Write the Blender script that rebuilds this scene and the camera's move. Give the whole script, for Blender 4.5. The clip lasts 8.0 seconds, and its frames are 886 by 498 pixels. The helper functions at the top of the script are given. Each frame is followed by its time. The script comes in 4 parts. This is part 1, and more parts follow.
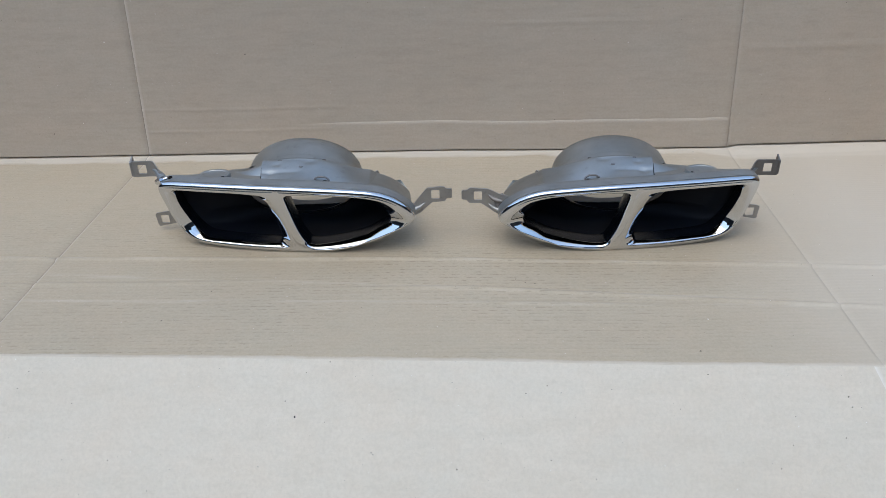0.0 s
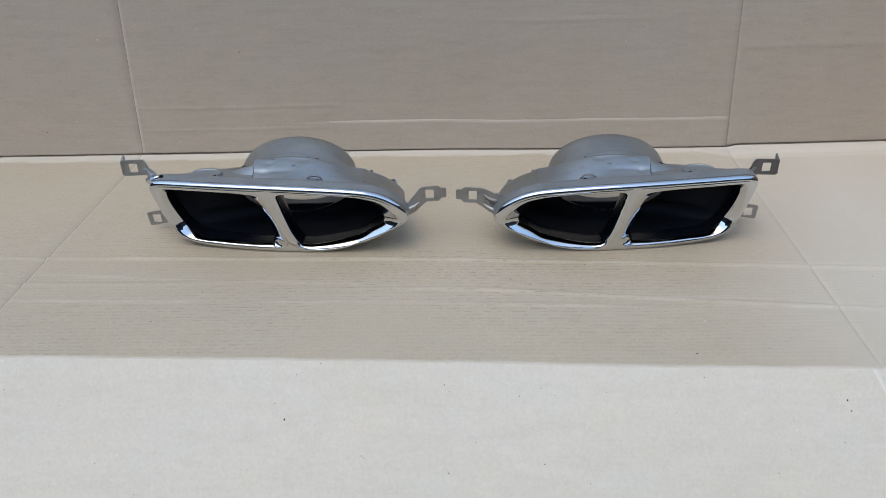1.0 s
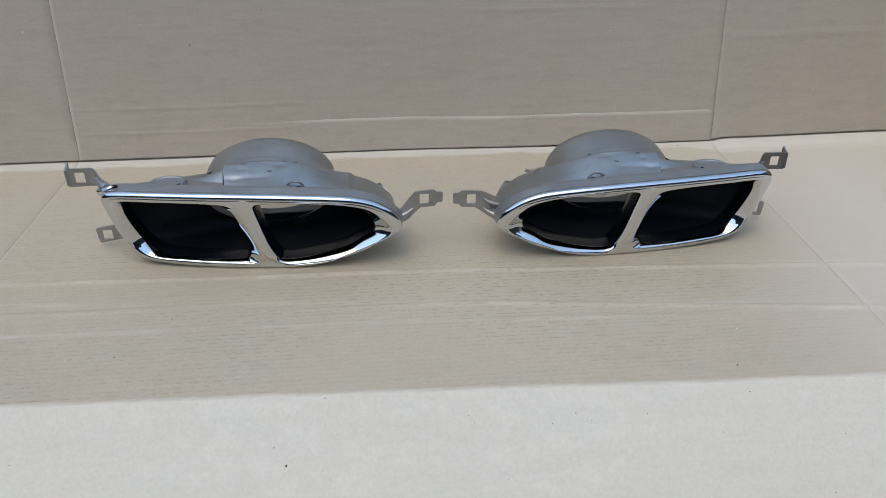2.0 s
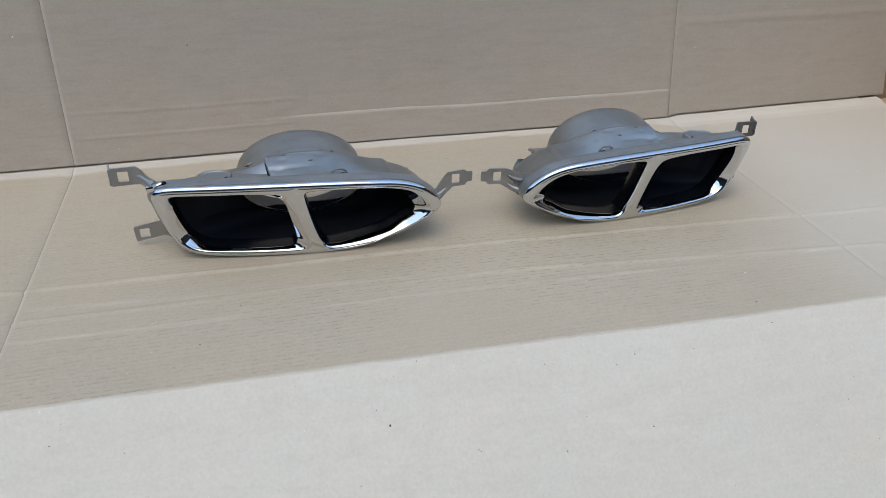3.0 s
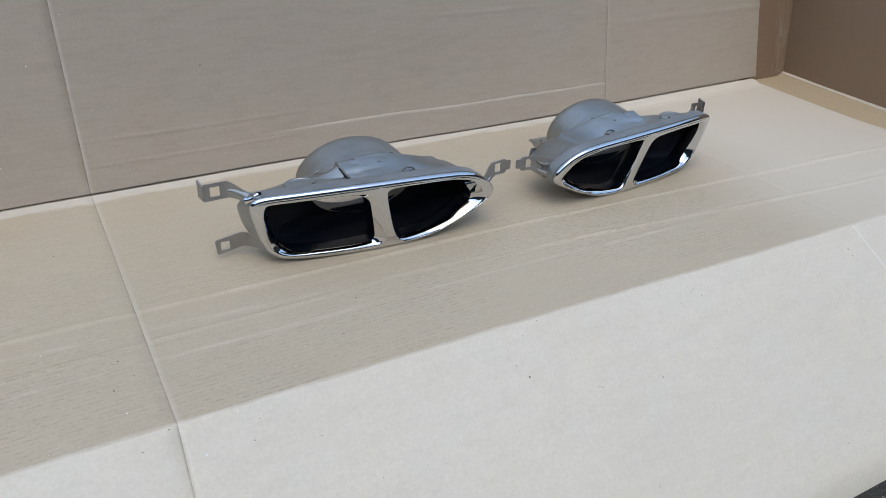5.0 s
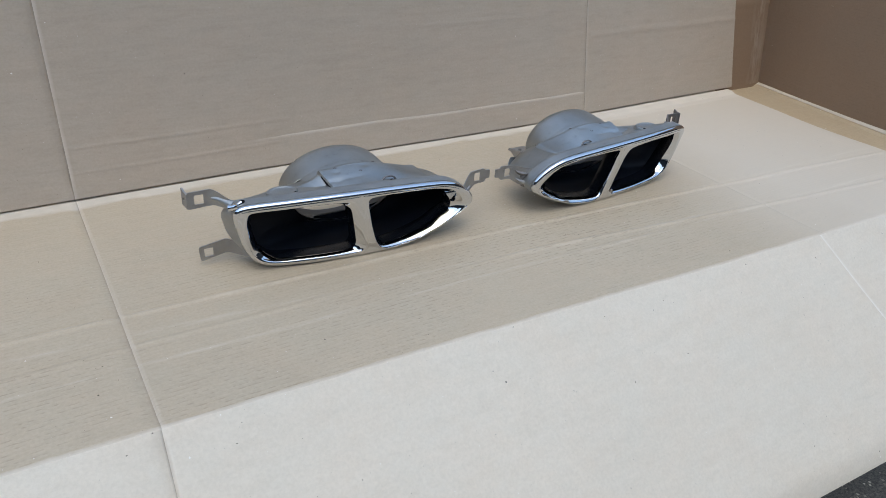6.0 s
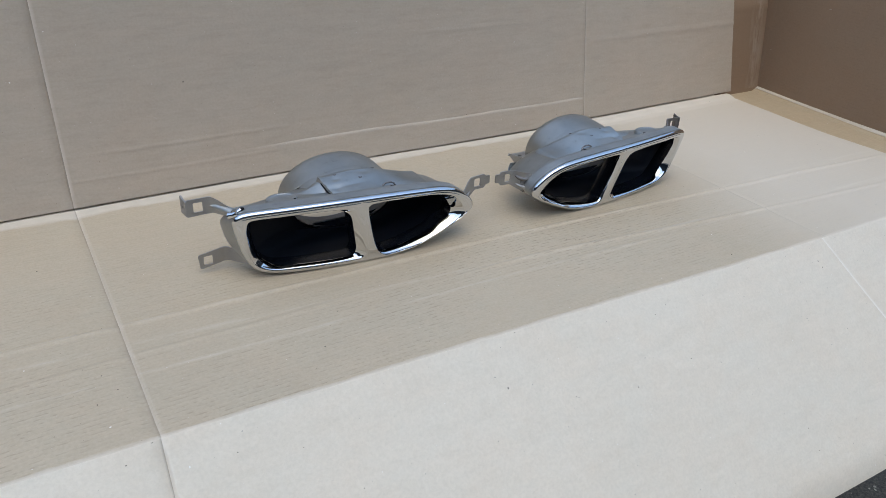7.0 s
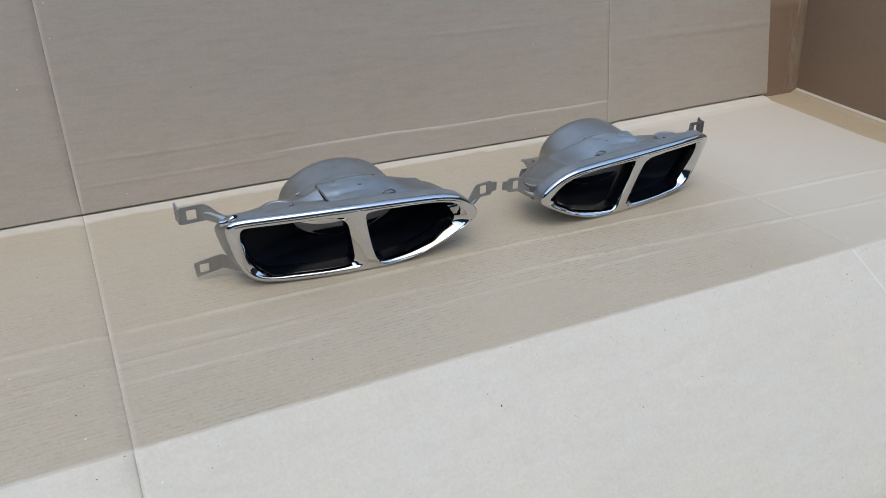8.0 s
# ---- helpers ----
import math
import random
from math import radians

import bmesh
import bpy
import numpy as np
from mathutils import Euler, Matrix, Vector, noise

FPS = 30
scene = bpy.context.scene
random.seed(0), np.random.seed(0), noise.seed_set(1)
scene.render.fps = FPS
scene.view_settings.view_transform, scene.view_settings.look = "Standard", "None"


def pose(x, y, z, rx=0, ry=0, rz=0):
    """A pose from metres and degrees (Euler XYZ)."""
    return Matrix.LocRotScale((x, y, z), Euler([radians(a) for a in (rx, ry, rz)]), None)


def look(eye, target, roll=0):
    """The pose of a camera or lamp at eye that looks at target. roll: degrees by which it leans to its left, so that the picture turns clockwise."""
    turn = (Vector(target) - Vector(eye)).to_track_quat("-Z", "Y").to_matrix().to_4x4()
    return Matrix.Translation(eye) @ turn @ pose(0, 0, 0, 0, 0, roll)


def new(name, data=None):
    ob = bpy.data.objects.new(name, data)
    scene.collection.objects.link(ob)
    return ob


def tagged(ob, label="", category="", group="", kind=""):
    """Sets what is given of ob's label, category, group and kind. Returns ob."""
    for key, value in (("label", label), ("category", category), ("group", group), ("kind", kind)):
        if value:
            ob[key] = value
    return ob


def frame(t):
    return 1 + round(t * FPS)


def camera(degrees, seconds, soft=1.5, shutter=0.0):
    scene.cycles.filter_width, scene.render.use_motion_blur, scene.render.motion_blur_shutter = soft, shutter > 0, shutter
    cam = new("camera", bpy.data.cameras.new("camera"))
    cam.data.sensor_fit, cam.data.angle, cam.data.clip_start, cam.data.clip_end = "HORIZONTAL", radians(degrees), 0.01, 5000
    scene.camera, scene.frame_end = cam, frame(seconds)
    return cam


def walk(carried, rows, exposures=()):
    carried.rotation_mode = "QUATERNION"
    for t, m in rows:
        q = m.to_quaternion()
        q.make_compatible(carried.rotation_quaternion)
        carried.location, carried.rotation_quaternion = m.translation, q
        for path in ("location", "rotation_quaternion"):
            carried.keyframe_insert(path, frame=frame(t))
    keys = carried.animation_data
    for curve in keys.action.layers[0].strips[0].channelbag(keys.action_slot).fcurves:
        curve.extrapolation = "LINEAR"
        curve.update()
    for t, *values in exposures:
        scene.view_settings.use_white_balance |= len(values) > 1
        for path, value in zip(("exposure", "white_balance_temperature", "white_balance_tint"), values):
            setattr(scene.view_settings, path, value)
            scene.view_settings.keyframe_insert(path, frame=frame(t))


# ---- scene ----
cam = camera(61.3, 8.0, soft=0.6)
PATH = [
    (0, (-0.0010, -0.6330, 0.3620), (-0.0370, 1.0980, -0.6400), -1.5),
    (0.5, (0.0030, -0.6280, 0.3580), (-0.0340, 1.1030, -0.6440), -1.4),
    (1, (0.0060, -0.6250, 0.3580), (-0.0350, 1.1050, -0.6450), -1.5),
    (1.2, (0.0000, -0.6270, 0.3560), (-0.0240, 1.1070, -0.6400), -1.1),
    (2.5, (-0.1190, -0.5280, 0.3250), (0.2010, 1.1670, -0.6880), 0.4),
    (3, (-0.1960, -0.5900, 0.3390), (0.2650, 1.0760, -0.6670), 0.9),
    (3.5, (-0.2740, -0.6330, 0.3610), (0.2910, 1.0140, -0.6220), 0.6),
    (4, (-0.3660, -0.5870, 0.3530), (0.3360, 1.0050, -0.6320), 0.8),
    (4.5, (-0.4270, -0.5650, 0.3550), (0.4220, 0.9500, -0.6380), 2),
    (4.7, (-0.4350, -0.5690, 0.3480), (0.4540, 0.9340, -0.6260), 1.6),
    (6, (-0.4420, -0.5890, 0.3620), (0.5090, 0.8850, -0.5980), 3),
    (6.5, (-0.4400, -0.5910, 0.3550), (0.5110, 0.9020, -0.5770), 2.1),
    (7, (-0.4410, -0.5870, 0.3590), (0.5140, 0.8960, -0.5830), 2.5),
    (7.5, (-0.4370, -0.5870, 0.3620), (0.4860, 0.9110, -0.5880), 2.1),
    (8, (-0.3900, -0.5900, 0.3560), (0.4540, 0.9600, -0.5850), 1),
]
EXPOSURES = [(0, 1.15, 7050, 4), (1.2, 1.14, 7050, 4), (2.5, 1.11, 7050, 4), (3.5, 1.14, 7050, 4), (4.5, 1.16, 7050, 4), (6, 1.18, 7050, 4), (8, 1.17, 7050, 4)]
walk(cam, [(t, look(eye, target, roll)) for t, eye, target, roll in PATH], EXPOSURES)

# ---- world, sun, exposure ----
SUN_EL, SUN_AZ = radians(66), radians(208)
world = bpy.data.worlds.new("sky")
scene.world = world
world.use_nodes = True
wn = world.node_tree.nodes
sky = wn.new("ShaderNodeTexSky")
sky.sky_type, sky.sun_disc, sky.sun_elevation, sky.sun_rotation = "NISHITA", False, SUN_EL, SUN_AZ
sky.air_density, sky.dust_density, sky.ozone_density = 1.0, 1.0, 1.5
world.node_tree.links.new(sky.outputs[0], wn["Background"].inputs[0])
wn["Background"].inputs[1].default_value = 0.15
sun = new("sun", bpy.data.lights.new("sun", "SUN"))
sun.data.energy, sun.data.angle, sun.data.color = 0.35, radians(50), (1.0, 0.97, 0.93)
sun.matrix_world = look((math.cos(SUN_EL) * math.sin(SUN_AZ), math.cos(SUN_EL) * math.cos(SUN_AZ), math.sin(SUN_EL)), (0, 0, 0))


# ---- materials ----
def shader(name, base, rough=0.5, metal=0.0):
    mat = bpy.data.materials.new(name)
    mat.use_nodes = True
    bsdf = mat.node_tree.nodes["Principled BSDF"]
    bsdf.inputs["Base Color"].default_value = (*base, 1)
    bsdf.inputs["Roughness"].default_value = rough
    bsdf.inputs["Metallic"].default_value = metal
    return mat, mat.node_tree.nodes, mat.node_tree.links, bsdf


def coords(nodes, links, scale, rot=(0, 0, 0)):
    tc, mp = nodes.new("ShaderNodeTexCoord"), nodes.new("ShaderNodeMapping")
    mp.inputs["Scale"].default_value = scale
    mp.inputs["Rotation"].default_value = rot
    links.new(tc.outputs["Object"], mp.inputs["Vector"])
    return mp.outputs["Vector"]


def noise_tex(nodes, links, vec, scale, detail=4.0, rough=0.6):
    n = nodes.new("ShaderNodeTexNoise")
    n.inputs["Scale"].default_value, n.inputs["Detail"].default_value, n.inputs["Roughness"].default_value = scale, detail, rough
    links.new(vec, n.inputs["Vector"])
    return n.outputs["Fac"]


def ramp(nodes, links, fac, stops):
    r = nodes.new("ShaderNodeValToRGB")
    while len(r.color_ramp.elements) < len(stops):
        r.color_ramp.elements.new(0.5)
    for e, (p, c) in zip(r.color_ramp.elements, stops):
        e.position, e.color = p, (*c, 1)
    links.new(fac, r.inputs[0])
    return r.outputs[0]


def mix(nodes, links, mode, fac, a, b):
    m = nodes.new("ShaderNodeMix")
    m.data_type, m.blend_type = "RGBA", mode
    if isinstance(fac, float):
        m.inputs[0].default_value = fac
    else:
        links.new(fac, m.inputs[0])
    links.new(a, m.inputs[6])
    if isinstance(b, tuple):
        m.inputs[7].default_value = (*b, 1)
    else:
        links.new(b, m.inputs[7])
    return m.outputs[2]


def math_node(nodes, links, op, a, b, c=None):
    m = nodes.new("ShaderNodeMath")
    m.operation = op
    for k, x in enumerate((a, b, c)):
        if isinstance(x, (int, float)):
            m.inputs[k].default_value = x
        elif x is not None:
            links.new(x, m.inputs[k])
    return m.outputs[0]


def cardboard(name, light, dark, flute=0.5, specks=1.0, lines=0.2, upright=False, worn=False, grain=0.8, relief=0.2, folds=(), streak=0.4):
    """Kraft board: fluting along x, soft blotches, fibres, dashed flute lines and dirt specks."""
    mat, nodes, links, bsdf = shader(name, light, 0.68)
    bsdf.inputs["Specular IOR Level"].default_value = 0.5
    turn = (radians(90), 0, 0) if upright else (0, 0, 0)
    flat = coords(nodes, links, (1, 1, 1), turn)
    blotch = noise_tex(nodes, links, flat, 4.0, 3.0, 0.55)
    col = ramp(nodes, links, blotch, [(0.3, dark), (0.7, light)])
    fibre = noise_tex(nodes, links, flat, 380.0, 3.0, 0.7)
    speckle = ramp(nodes, links, fibre, [(0.32, (0.92, 0.915, 0.90)), (0.62, (1.03, 1.03, 1.03))])
    col = mix(nodes, links, "MULTIPLY", grain, col, speckle)
    mott = ramp(nodes, links, noise_tex(nodes, links, flat, 75.0, 5.0, 0.75), [(0.3, (0.95, 0.945, 0.935)), (0.7, (1.02, 1.02, 1.02))])
    col = mix(nodes, links, "MULTIPLY", grain, col, mott)
    # flute lines, broken into dashes
    wave = nodes.new("ShaderNodeTexWave")
    wave.wave_type, wave.bands_direction = "BANDS", "Y"
    wave.inputs["Scale"].default_value = 10.5
    wave.inputs["Distortion"].default_value = 0.9
    wave.inputs["Detail"].default_value = 1.0
    wave.inputs["Detail Scale"].default_value = 0.5
    links.new(coords(nodes, links, (1.0, 6.3, 6.3), turn), wave.inputs["Vector"])
    thin = ramp(nodes, links, wave.outputs["Fac"], [(0.72, (0, 0, 0)), (0.97, (1, 1, 1))])
    dash = ramp(nodes, links, noise_tex(nodes, links, coords(nodes, links, (130.0, 200.0, 200.0), turn), 1.0, 2.0, 0.6), [(0.47, (0, 0, 0)), (0.62, (1, 1, 1))])
    patch = ramp(nodes, links, noise_tex(nodes, links, coords(nodes, links, (4.0, 9.0, 9.0), turn), 1.0, 2.0, 0.5), [(0.35, (0.05, 0.05, 0.05)), (0.62, (1, 1, 1))])
    amount = math_node(nodes, links, "MULTIPLY", thin, dash)
    amount = math_node(nodes, links, "MULTIPLY", amount, patch)
    if worn:
        # the fluting prints through more towards the front, where the sheet was pressed
        pos = nodes.new("ShaderNodeSeparateXYZ")
        links.new(flat, pos.inputs[0])
        fade = nodes.new("ShaderNodeMapRange")
        fade.inputs[1].default_value, fade.inputs[2].default_value, fade.inputs[3].default_value, fade.inputs[4].default_value = -0.05, 0.10, 1.0, 0.3
        links.new(pos.outputs[1], fade.inputs[0])
        amount = math_node(nodes, links, "MULTIPLY", amount, fade.outputs[0])
        end = nodes.new("ShaderNodeMapRange")       # and hardly at all past the second fold
        end.inputs[1].default_value, end.inputs[2].default_value, end.inputs[3].default_value, end.inputs[4].default_value = 0.16, 0.32, 1.0, 0.12
        links.new(pos.outputs[0], end.inputs[0])
        amount = math_node(nodes, links, "MULTIPLY", amount, end.outputs[0])
    amount = math_node(nodes, links, "MULTIPLY", amount, lines)
    col = mix(nodes, links, "MULTIPLY", amount, col, (0.30, 0.28, 0.25))
    pale = ramp(nodes, links, noise_tex(nodes, links, coords(nodes, links, (26.0, 170.0, 170.0), turn), 1.0, 3.0, 0.6), [(0.40, (0.972, 0.972, 0.968)), (0.62, (1.015, 1.015, 1.015))])
    col = mix(nodes, links, "MULTIPLY", streak, col, pale)
    smear = ramp(nodes, links, noise_tex(nodes, links, coords(nodes, links, (22.0, 95.0, 95.0), turn), 1.0, 5.0, 0.75), [(0.32, (0.93, 0.925, 0.91)), (0.48, (1, 1, 1)), (0.66, (1.03, 1.03, 1.03))])
    col = mix(nodes, links, "MULTIPLY", streak, col, smear)
    tints = ramp(nodes, links, noise_tex(nodes, links, coords(nodes, links, (16.0, 22.0, 22.0), turn), 1.0, 4.0, 0.65), [(0.35, (1.0, 0.985, 0.965)), (0.65, (0.985, 1.0, 1.0))])
    col = mix(nodes, links, "MULTIPLY", 0.9, col, tints)
    if worn:
        # paper rubbed pale along the scored edge; paler bands along the ridges
        xyz = nodes.new("ShaderNodeSeparateXYZ")
        links.new(flat, xyz.inputs[0])
        wavy = math_node(nodes, links, "MULTIPLY_ADD", noise_tex(nodes, links, coords(nodes, links, (14, 30, 1)), 1.0, 3.0, 0.6), 0.02, xyz.outputs[1])
        rub = nodes.new("ShaderNodeMapRange")
        rub.inputs[1].default_value, rub.inputs[2].default_value, rub.inputs[4].default_value = 0.2255, 0.2315, 0.5
        wide = nodes.new("ShaderNodeMapRange")      # the band is broader past the second fold
        wide.inputs[1].default_value, wide.inputs[2].default_value, wide.inputs[4].default_value = 0.30, 0.34, 0.016
        links.new(xyz.outputs[0], wide.inputs[0])
        links.new(math_node(nodes, links, "ADD", wavy, wide.outputs[0]), rub.inputs[0])
        col = mix(nodes, links, "MIX", rub.outputs[0], col, (0.70, 0.64, 0.55))
        plain = nodes.new("ShaderNodeMapRange")     # paler past the second fold: grazing sheen painted in
        plain.inputs[1].default_value, plain.inputs[2].default_value, plain.inputs[4].default_value = 0.22, 0.42, 0.7
        links.new(math_node(nodes, links, "MULTIPLY_ADD", blotch, 0.12, math_node(nodes, links, "SUBTRACT", xyz.outputs[0], 0.06)), plain.inputs[0])
        col = mix(nodes, links, "MIX", plain.outputs[0], col, (0.63, 0.555, 0.455))
        ridge_fleck = noise_tex(nodes, links, coords(nodes, links, (16, 70, 1)), 1.0, 4.0, 0.65)
        for slope, at, width in ((0.033, 0.0275, 0.0040), (0.080, 0.0755, 0.0050), (0.03, 0.099, 0.004)):
            line = math_node(nodes, links, "MULTIPLY_ADD", xyz.outputs[0], slope, at)
            line = math_node(nodes, links, "ADD", line, xyz.outputs[1])
            line = math_node(nodes, links, "MULTIPLY_ADD", noise_tex(nodes, links, coords(nodes, links, (9, 1, 1)), 1.0, 2.0), 0.006, line)
            line = math_node(nodes, links, "ABSOLUTE", math_node(nodes, links, "SUBTRACT", line, 0.003), 0.0)
            mk = nodes.new("ShaderNodeMapRange")
            mk.inputs[1].default_value, mk.inputs[2].default_value = width, 0.0
            links.new(line, mk.inputs[0])
            soft = ramp(nodes, links, ridge_fleck, [(0.42, (0, 0, 0)), (0.66, (0.38, 0.38, 0.38))])
            col = mix(nodes, links, "MIX", math_node(nodes, links, "MULTIPLY", mk.outputs[0], soft), col, (0.66, 0.59, 0.48))
        # ragged strip at the front fold, painted towards the front panels' lit tone
        fray = math_node(nodes, links, "MULTIPLY_ADD", xyz.outputs[0], 0.033, xyz.outputs[1])
        fray = math_node(nodes, links, "MULTIPLY_ADD", noise_tex(nodes, links, coords(nodes, links, (40, 160, 1)), 1.0, 4.0, 0.7), 0.006, fray)
        front_tone_edge = nodes.new("ShaderNodeMapRange")
        front_tone_edge.inputs[1].default_value, front_tone_edge.inputs[2].default_value, front_tone_edge.inputs[4].default_value = -0.1715, -0.1755, 0.7
        links.new(fray, front_tone_edge.inputs[0])
        col = mix(nodes, links, "MIX", front_tone_edge.outputs[0], col, (0.70, 0.63, 0.53))
    # scored folds: shade painted on one flank, rubbed lit paper on the other; x = at + slope * y
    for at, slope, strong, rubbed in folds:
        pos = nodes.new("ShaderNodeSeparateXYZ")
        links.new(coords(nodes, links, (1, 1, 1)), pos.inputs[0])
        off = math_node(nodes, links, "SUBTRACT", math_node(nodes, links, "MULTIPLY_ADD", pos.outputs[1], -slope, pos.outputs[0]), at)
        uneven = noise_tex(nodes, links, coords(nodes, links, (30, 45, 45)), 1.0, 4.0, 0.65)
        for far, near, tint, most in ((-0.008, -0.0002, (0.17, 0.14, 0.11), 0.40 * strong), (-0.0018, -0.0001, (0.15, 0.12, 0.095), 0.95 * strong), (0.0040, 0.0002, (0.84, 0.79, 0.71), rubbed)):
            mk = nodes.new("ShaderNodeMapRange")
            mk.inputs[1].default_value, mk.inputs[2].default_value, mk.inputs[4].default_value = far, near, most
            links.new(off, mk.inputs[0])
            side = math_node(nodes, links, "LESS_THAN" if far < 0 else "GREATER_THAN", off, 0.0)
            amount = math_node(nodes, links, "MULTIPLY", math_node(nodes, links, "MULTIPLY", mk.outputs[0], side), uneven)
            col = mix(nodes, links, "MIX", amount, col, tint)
    # dirt specks, dark crumbs and pale flecks
    for scale, grow, cut, strength in ((24.0, 0.070, -0.052, 0.8), (60.0, 0.075, -0.048, 0.5), (150.0, 0.16, -0.125, 0.3)):
        vor = nodes.new("ShaderNodeTexVoronoi")
        vor.voronoi_dimensions = "2D"
        vor.inputs["Scale"].default_value = scale
        vor.inputs["Randomness"].default_value = 1.0
        links.new(flat, vor.inputs["Vector"])
        sep = nodes.new("ShaderNodeSeparateColor")
        links.new(vor.outputs["Color"], sep.inputs[0])
        size = math_node(nodes, links, "MULTIPLY_ADD", sep.outputs[0], grow, cut)
        inside = math_node(nodes, links, "LESS_THAN", vor.outputs["Distance"], size)
        tone = ramp(nodes, links, sep.outputs[1], [(0.0, (0.03, 0.025, 0.02)), (0.55, (0.16, 0.12, 0.08)), (0.57, (0.8, 0.78, 0.72)), (1.0, (0.85, 0.83, 0.78))])
        col = mix(nodes, links, "MIX", math_node(nodes, links, "MULTIPLY", inside, strength * specks), col, tone)
    links.new(col, bsdf.inputs["Base Color"])
    # relief
    h = math_node(nodes, links, "MULTIPLY", wave.outputs["Fac"], flute)
    h = math_node(nodes, links, "MULTIPLY_ADD", fibre, 0.3, h)
    bump = nodes.new("ShaderNodeBump")
    bump.inputs["Strength"].default_value, bump.inputs["Distance"].default_value = relief, 0.0012
    links.new(h, bump.inputs["Height"])
    links.new(bump.outputs[0], bsdf.inputs["Normal"])
    return mat


# one sheet painted in three tones: front for skylight, wall for shade
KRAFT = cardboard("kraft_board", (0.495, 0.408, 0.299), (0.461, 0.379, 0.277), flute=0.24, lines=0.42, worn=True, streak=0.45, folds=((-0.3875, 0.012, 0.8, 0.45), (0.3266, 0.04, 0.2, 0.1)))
KRAFT_LIT_FRONT = cardboard("kraft_board_front_lit", (0.725, 0.652, 0.545), (0.69, 0.62, 0.515), flute=0.0, specks=1.5, lines=0.0, relief=0.25, grain=0.65, folds=((-0.3822, 0.0453, 1.0, 0.4), (0.2254, -0.453, 0.0, 1.6)))
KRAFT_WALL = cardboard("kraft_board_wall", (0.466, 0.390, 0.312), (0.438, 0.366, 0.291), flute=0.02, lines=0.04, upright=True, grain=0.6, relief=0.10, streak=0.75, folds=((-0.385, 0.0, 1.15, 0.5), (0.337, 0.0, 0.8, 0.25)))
KRAFT_TAN = cardboard("kraft_board_tan", (0.50, 0.385, 0.25), (0.47, 0.36, 0.23), flute=0.05, lines=0.05)
KRAFT_EDGE = cardboard("kraft_board_rubbed_edge", (0.66, 0.585, 0.47), (0.58, 0.50, 0.385), flute=0.0, lines=0.0, specks=0.3)
KRAFT_BROWN = cardboard("kraft_board_brown", (0.28, 0.186, 0.120), (0.25, 0.166, 0.106), flute=0.0, lines=0.1, upright=True, specks=0.4, grain=0.5)
# pale streaky band beside the carton's corner
nodes, links = KRAFT_BROWN.node_tree.nodes, KRAFT_BROWN.node_tree.links
bsdf = nodes["Principled BSDF"]
xyz = nodes.new("ShaderNodeSeparateXYZ")
links.new(coords(nodes, links, (1, 1, 1)), xyz.inputs[0])
off = math_node(nodes, links, "ABSOLUTE", math_node(nodes, links, "SUBTRACT", xyz.outputs[0], 0.748), 0.0)
band = nodes.new("ShaderNodeMapRange")
band.inputs[1].default_value, band.inputs[2].default_value, band.inputs[4].default_value = 0.020, 0.004, 0.6
links.new(off, band.inputs[0])
only = math_node(nodes, links, "GREATER_THAN", xyz.outputs[1], 0.2495)
streak = ramp(nodes, links, noise_tex(nodes, links, coords(nodes, links, (90, 90, 12)), 1.0, 4.0, 0.65), [(0.42, (0, 0, 0)), (0.68, (1, 1, 1))])
was = bsdf.inputs["Base Color"].links[0].from_socket
links.new(mix(nodes, links, "MIX", math_node(nodes, links, "MULTIPLY", math_node(nodes, links, "MULTIPLY", band.outputs[0], only), streak), was, (0.50, 0.42, 0.34)), bsdf.inputs["Base Color"])

CHROME, nodes, links, bsdf = shader("polished_chrome", (0.69, 0.70, 0.71), 0.03, 1.0)
smear = noise_tex(nodes, links, coords(nodes, links, (1, 1, 1)), 45.0, 4.0, 0.6)
mr = nodes.new("ShaderNodeMapRange")
mr.inputs[1].default_value, mr.inputs[2].default_value, mr.inputs[3].default_value, mr.inputs[4].default_value = 0.4, 0.8, 0.015, 0.045
links.new(smear, mr.inputs[0])
links.new(mr.outputs[0], bsdf.inputs["Roughness"])
wavy = nodes.new("ShaderNodeBump")
wavy.inputs["Strength"].default_value, wavy.inputs["Distance"].default_value = 0.06, 0.0006
links.new(noise_tex(nodes, links, coords(nodes, links, (1, 1, 1)), 60.0, 1.0, 0.4), wavy.inputs["Height"])
links.new(wavy.outputs[0], bsdf.inputs["Normal"])


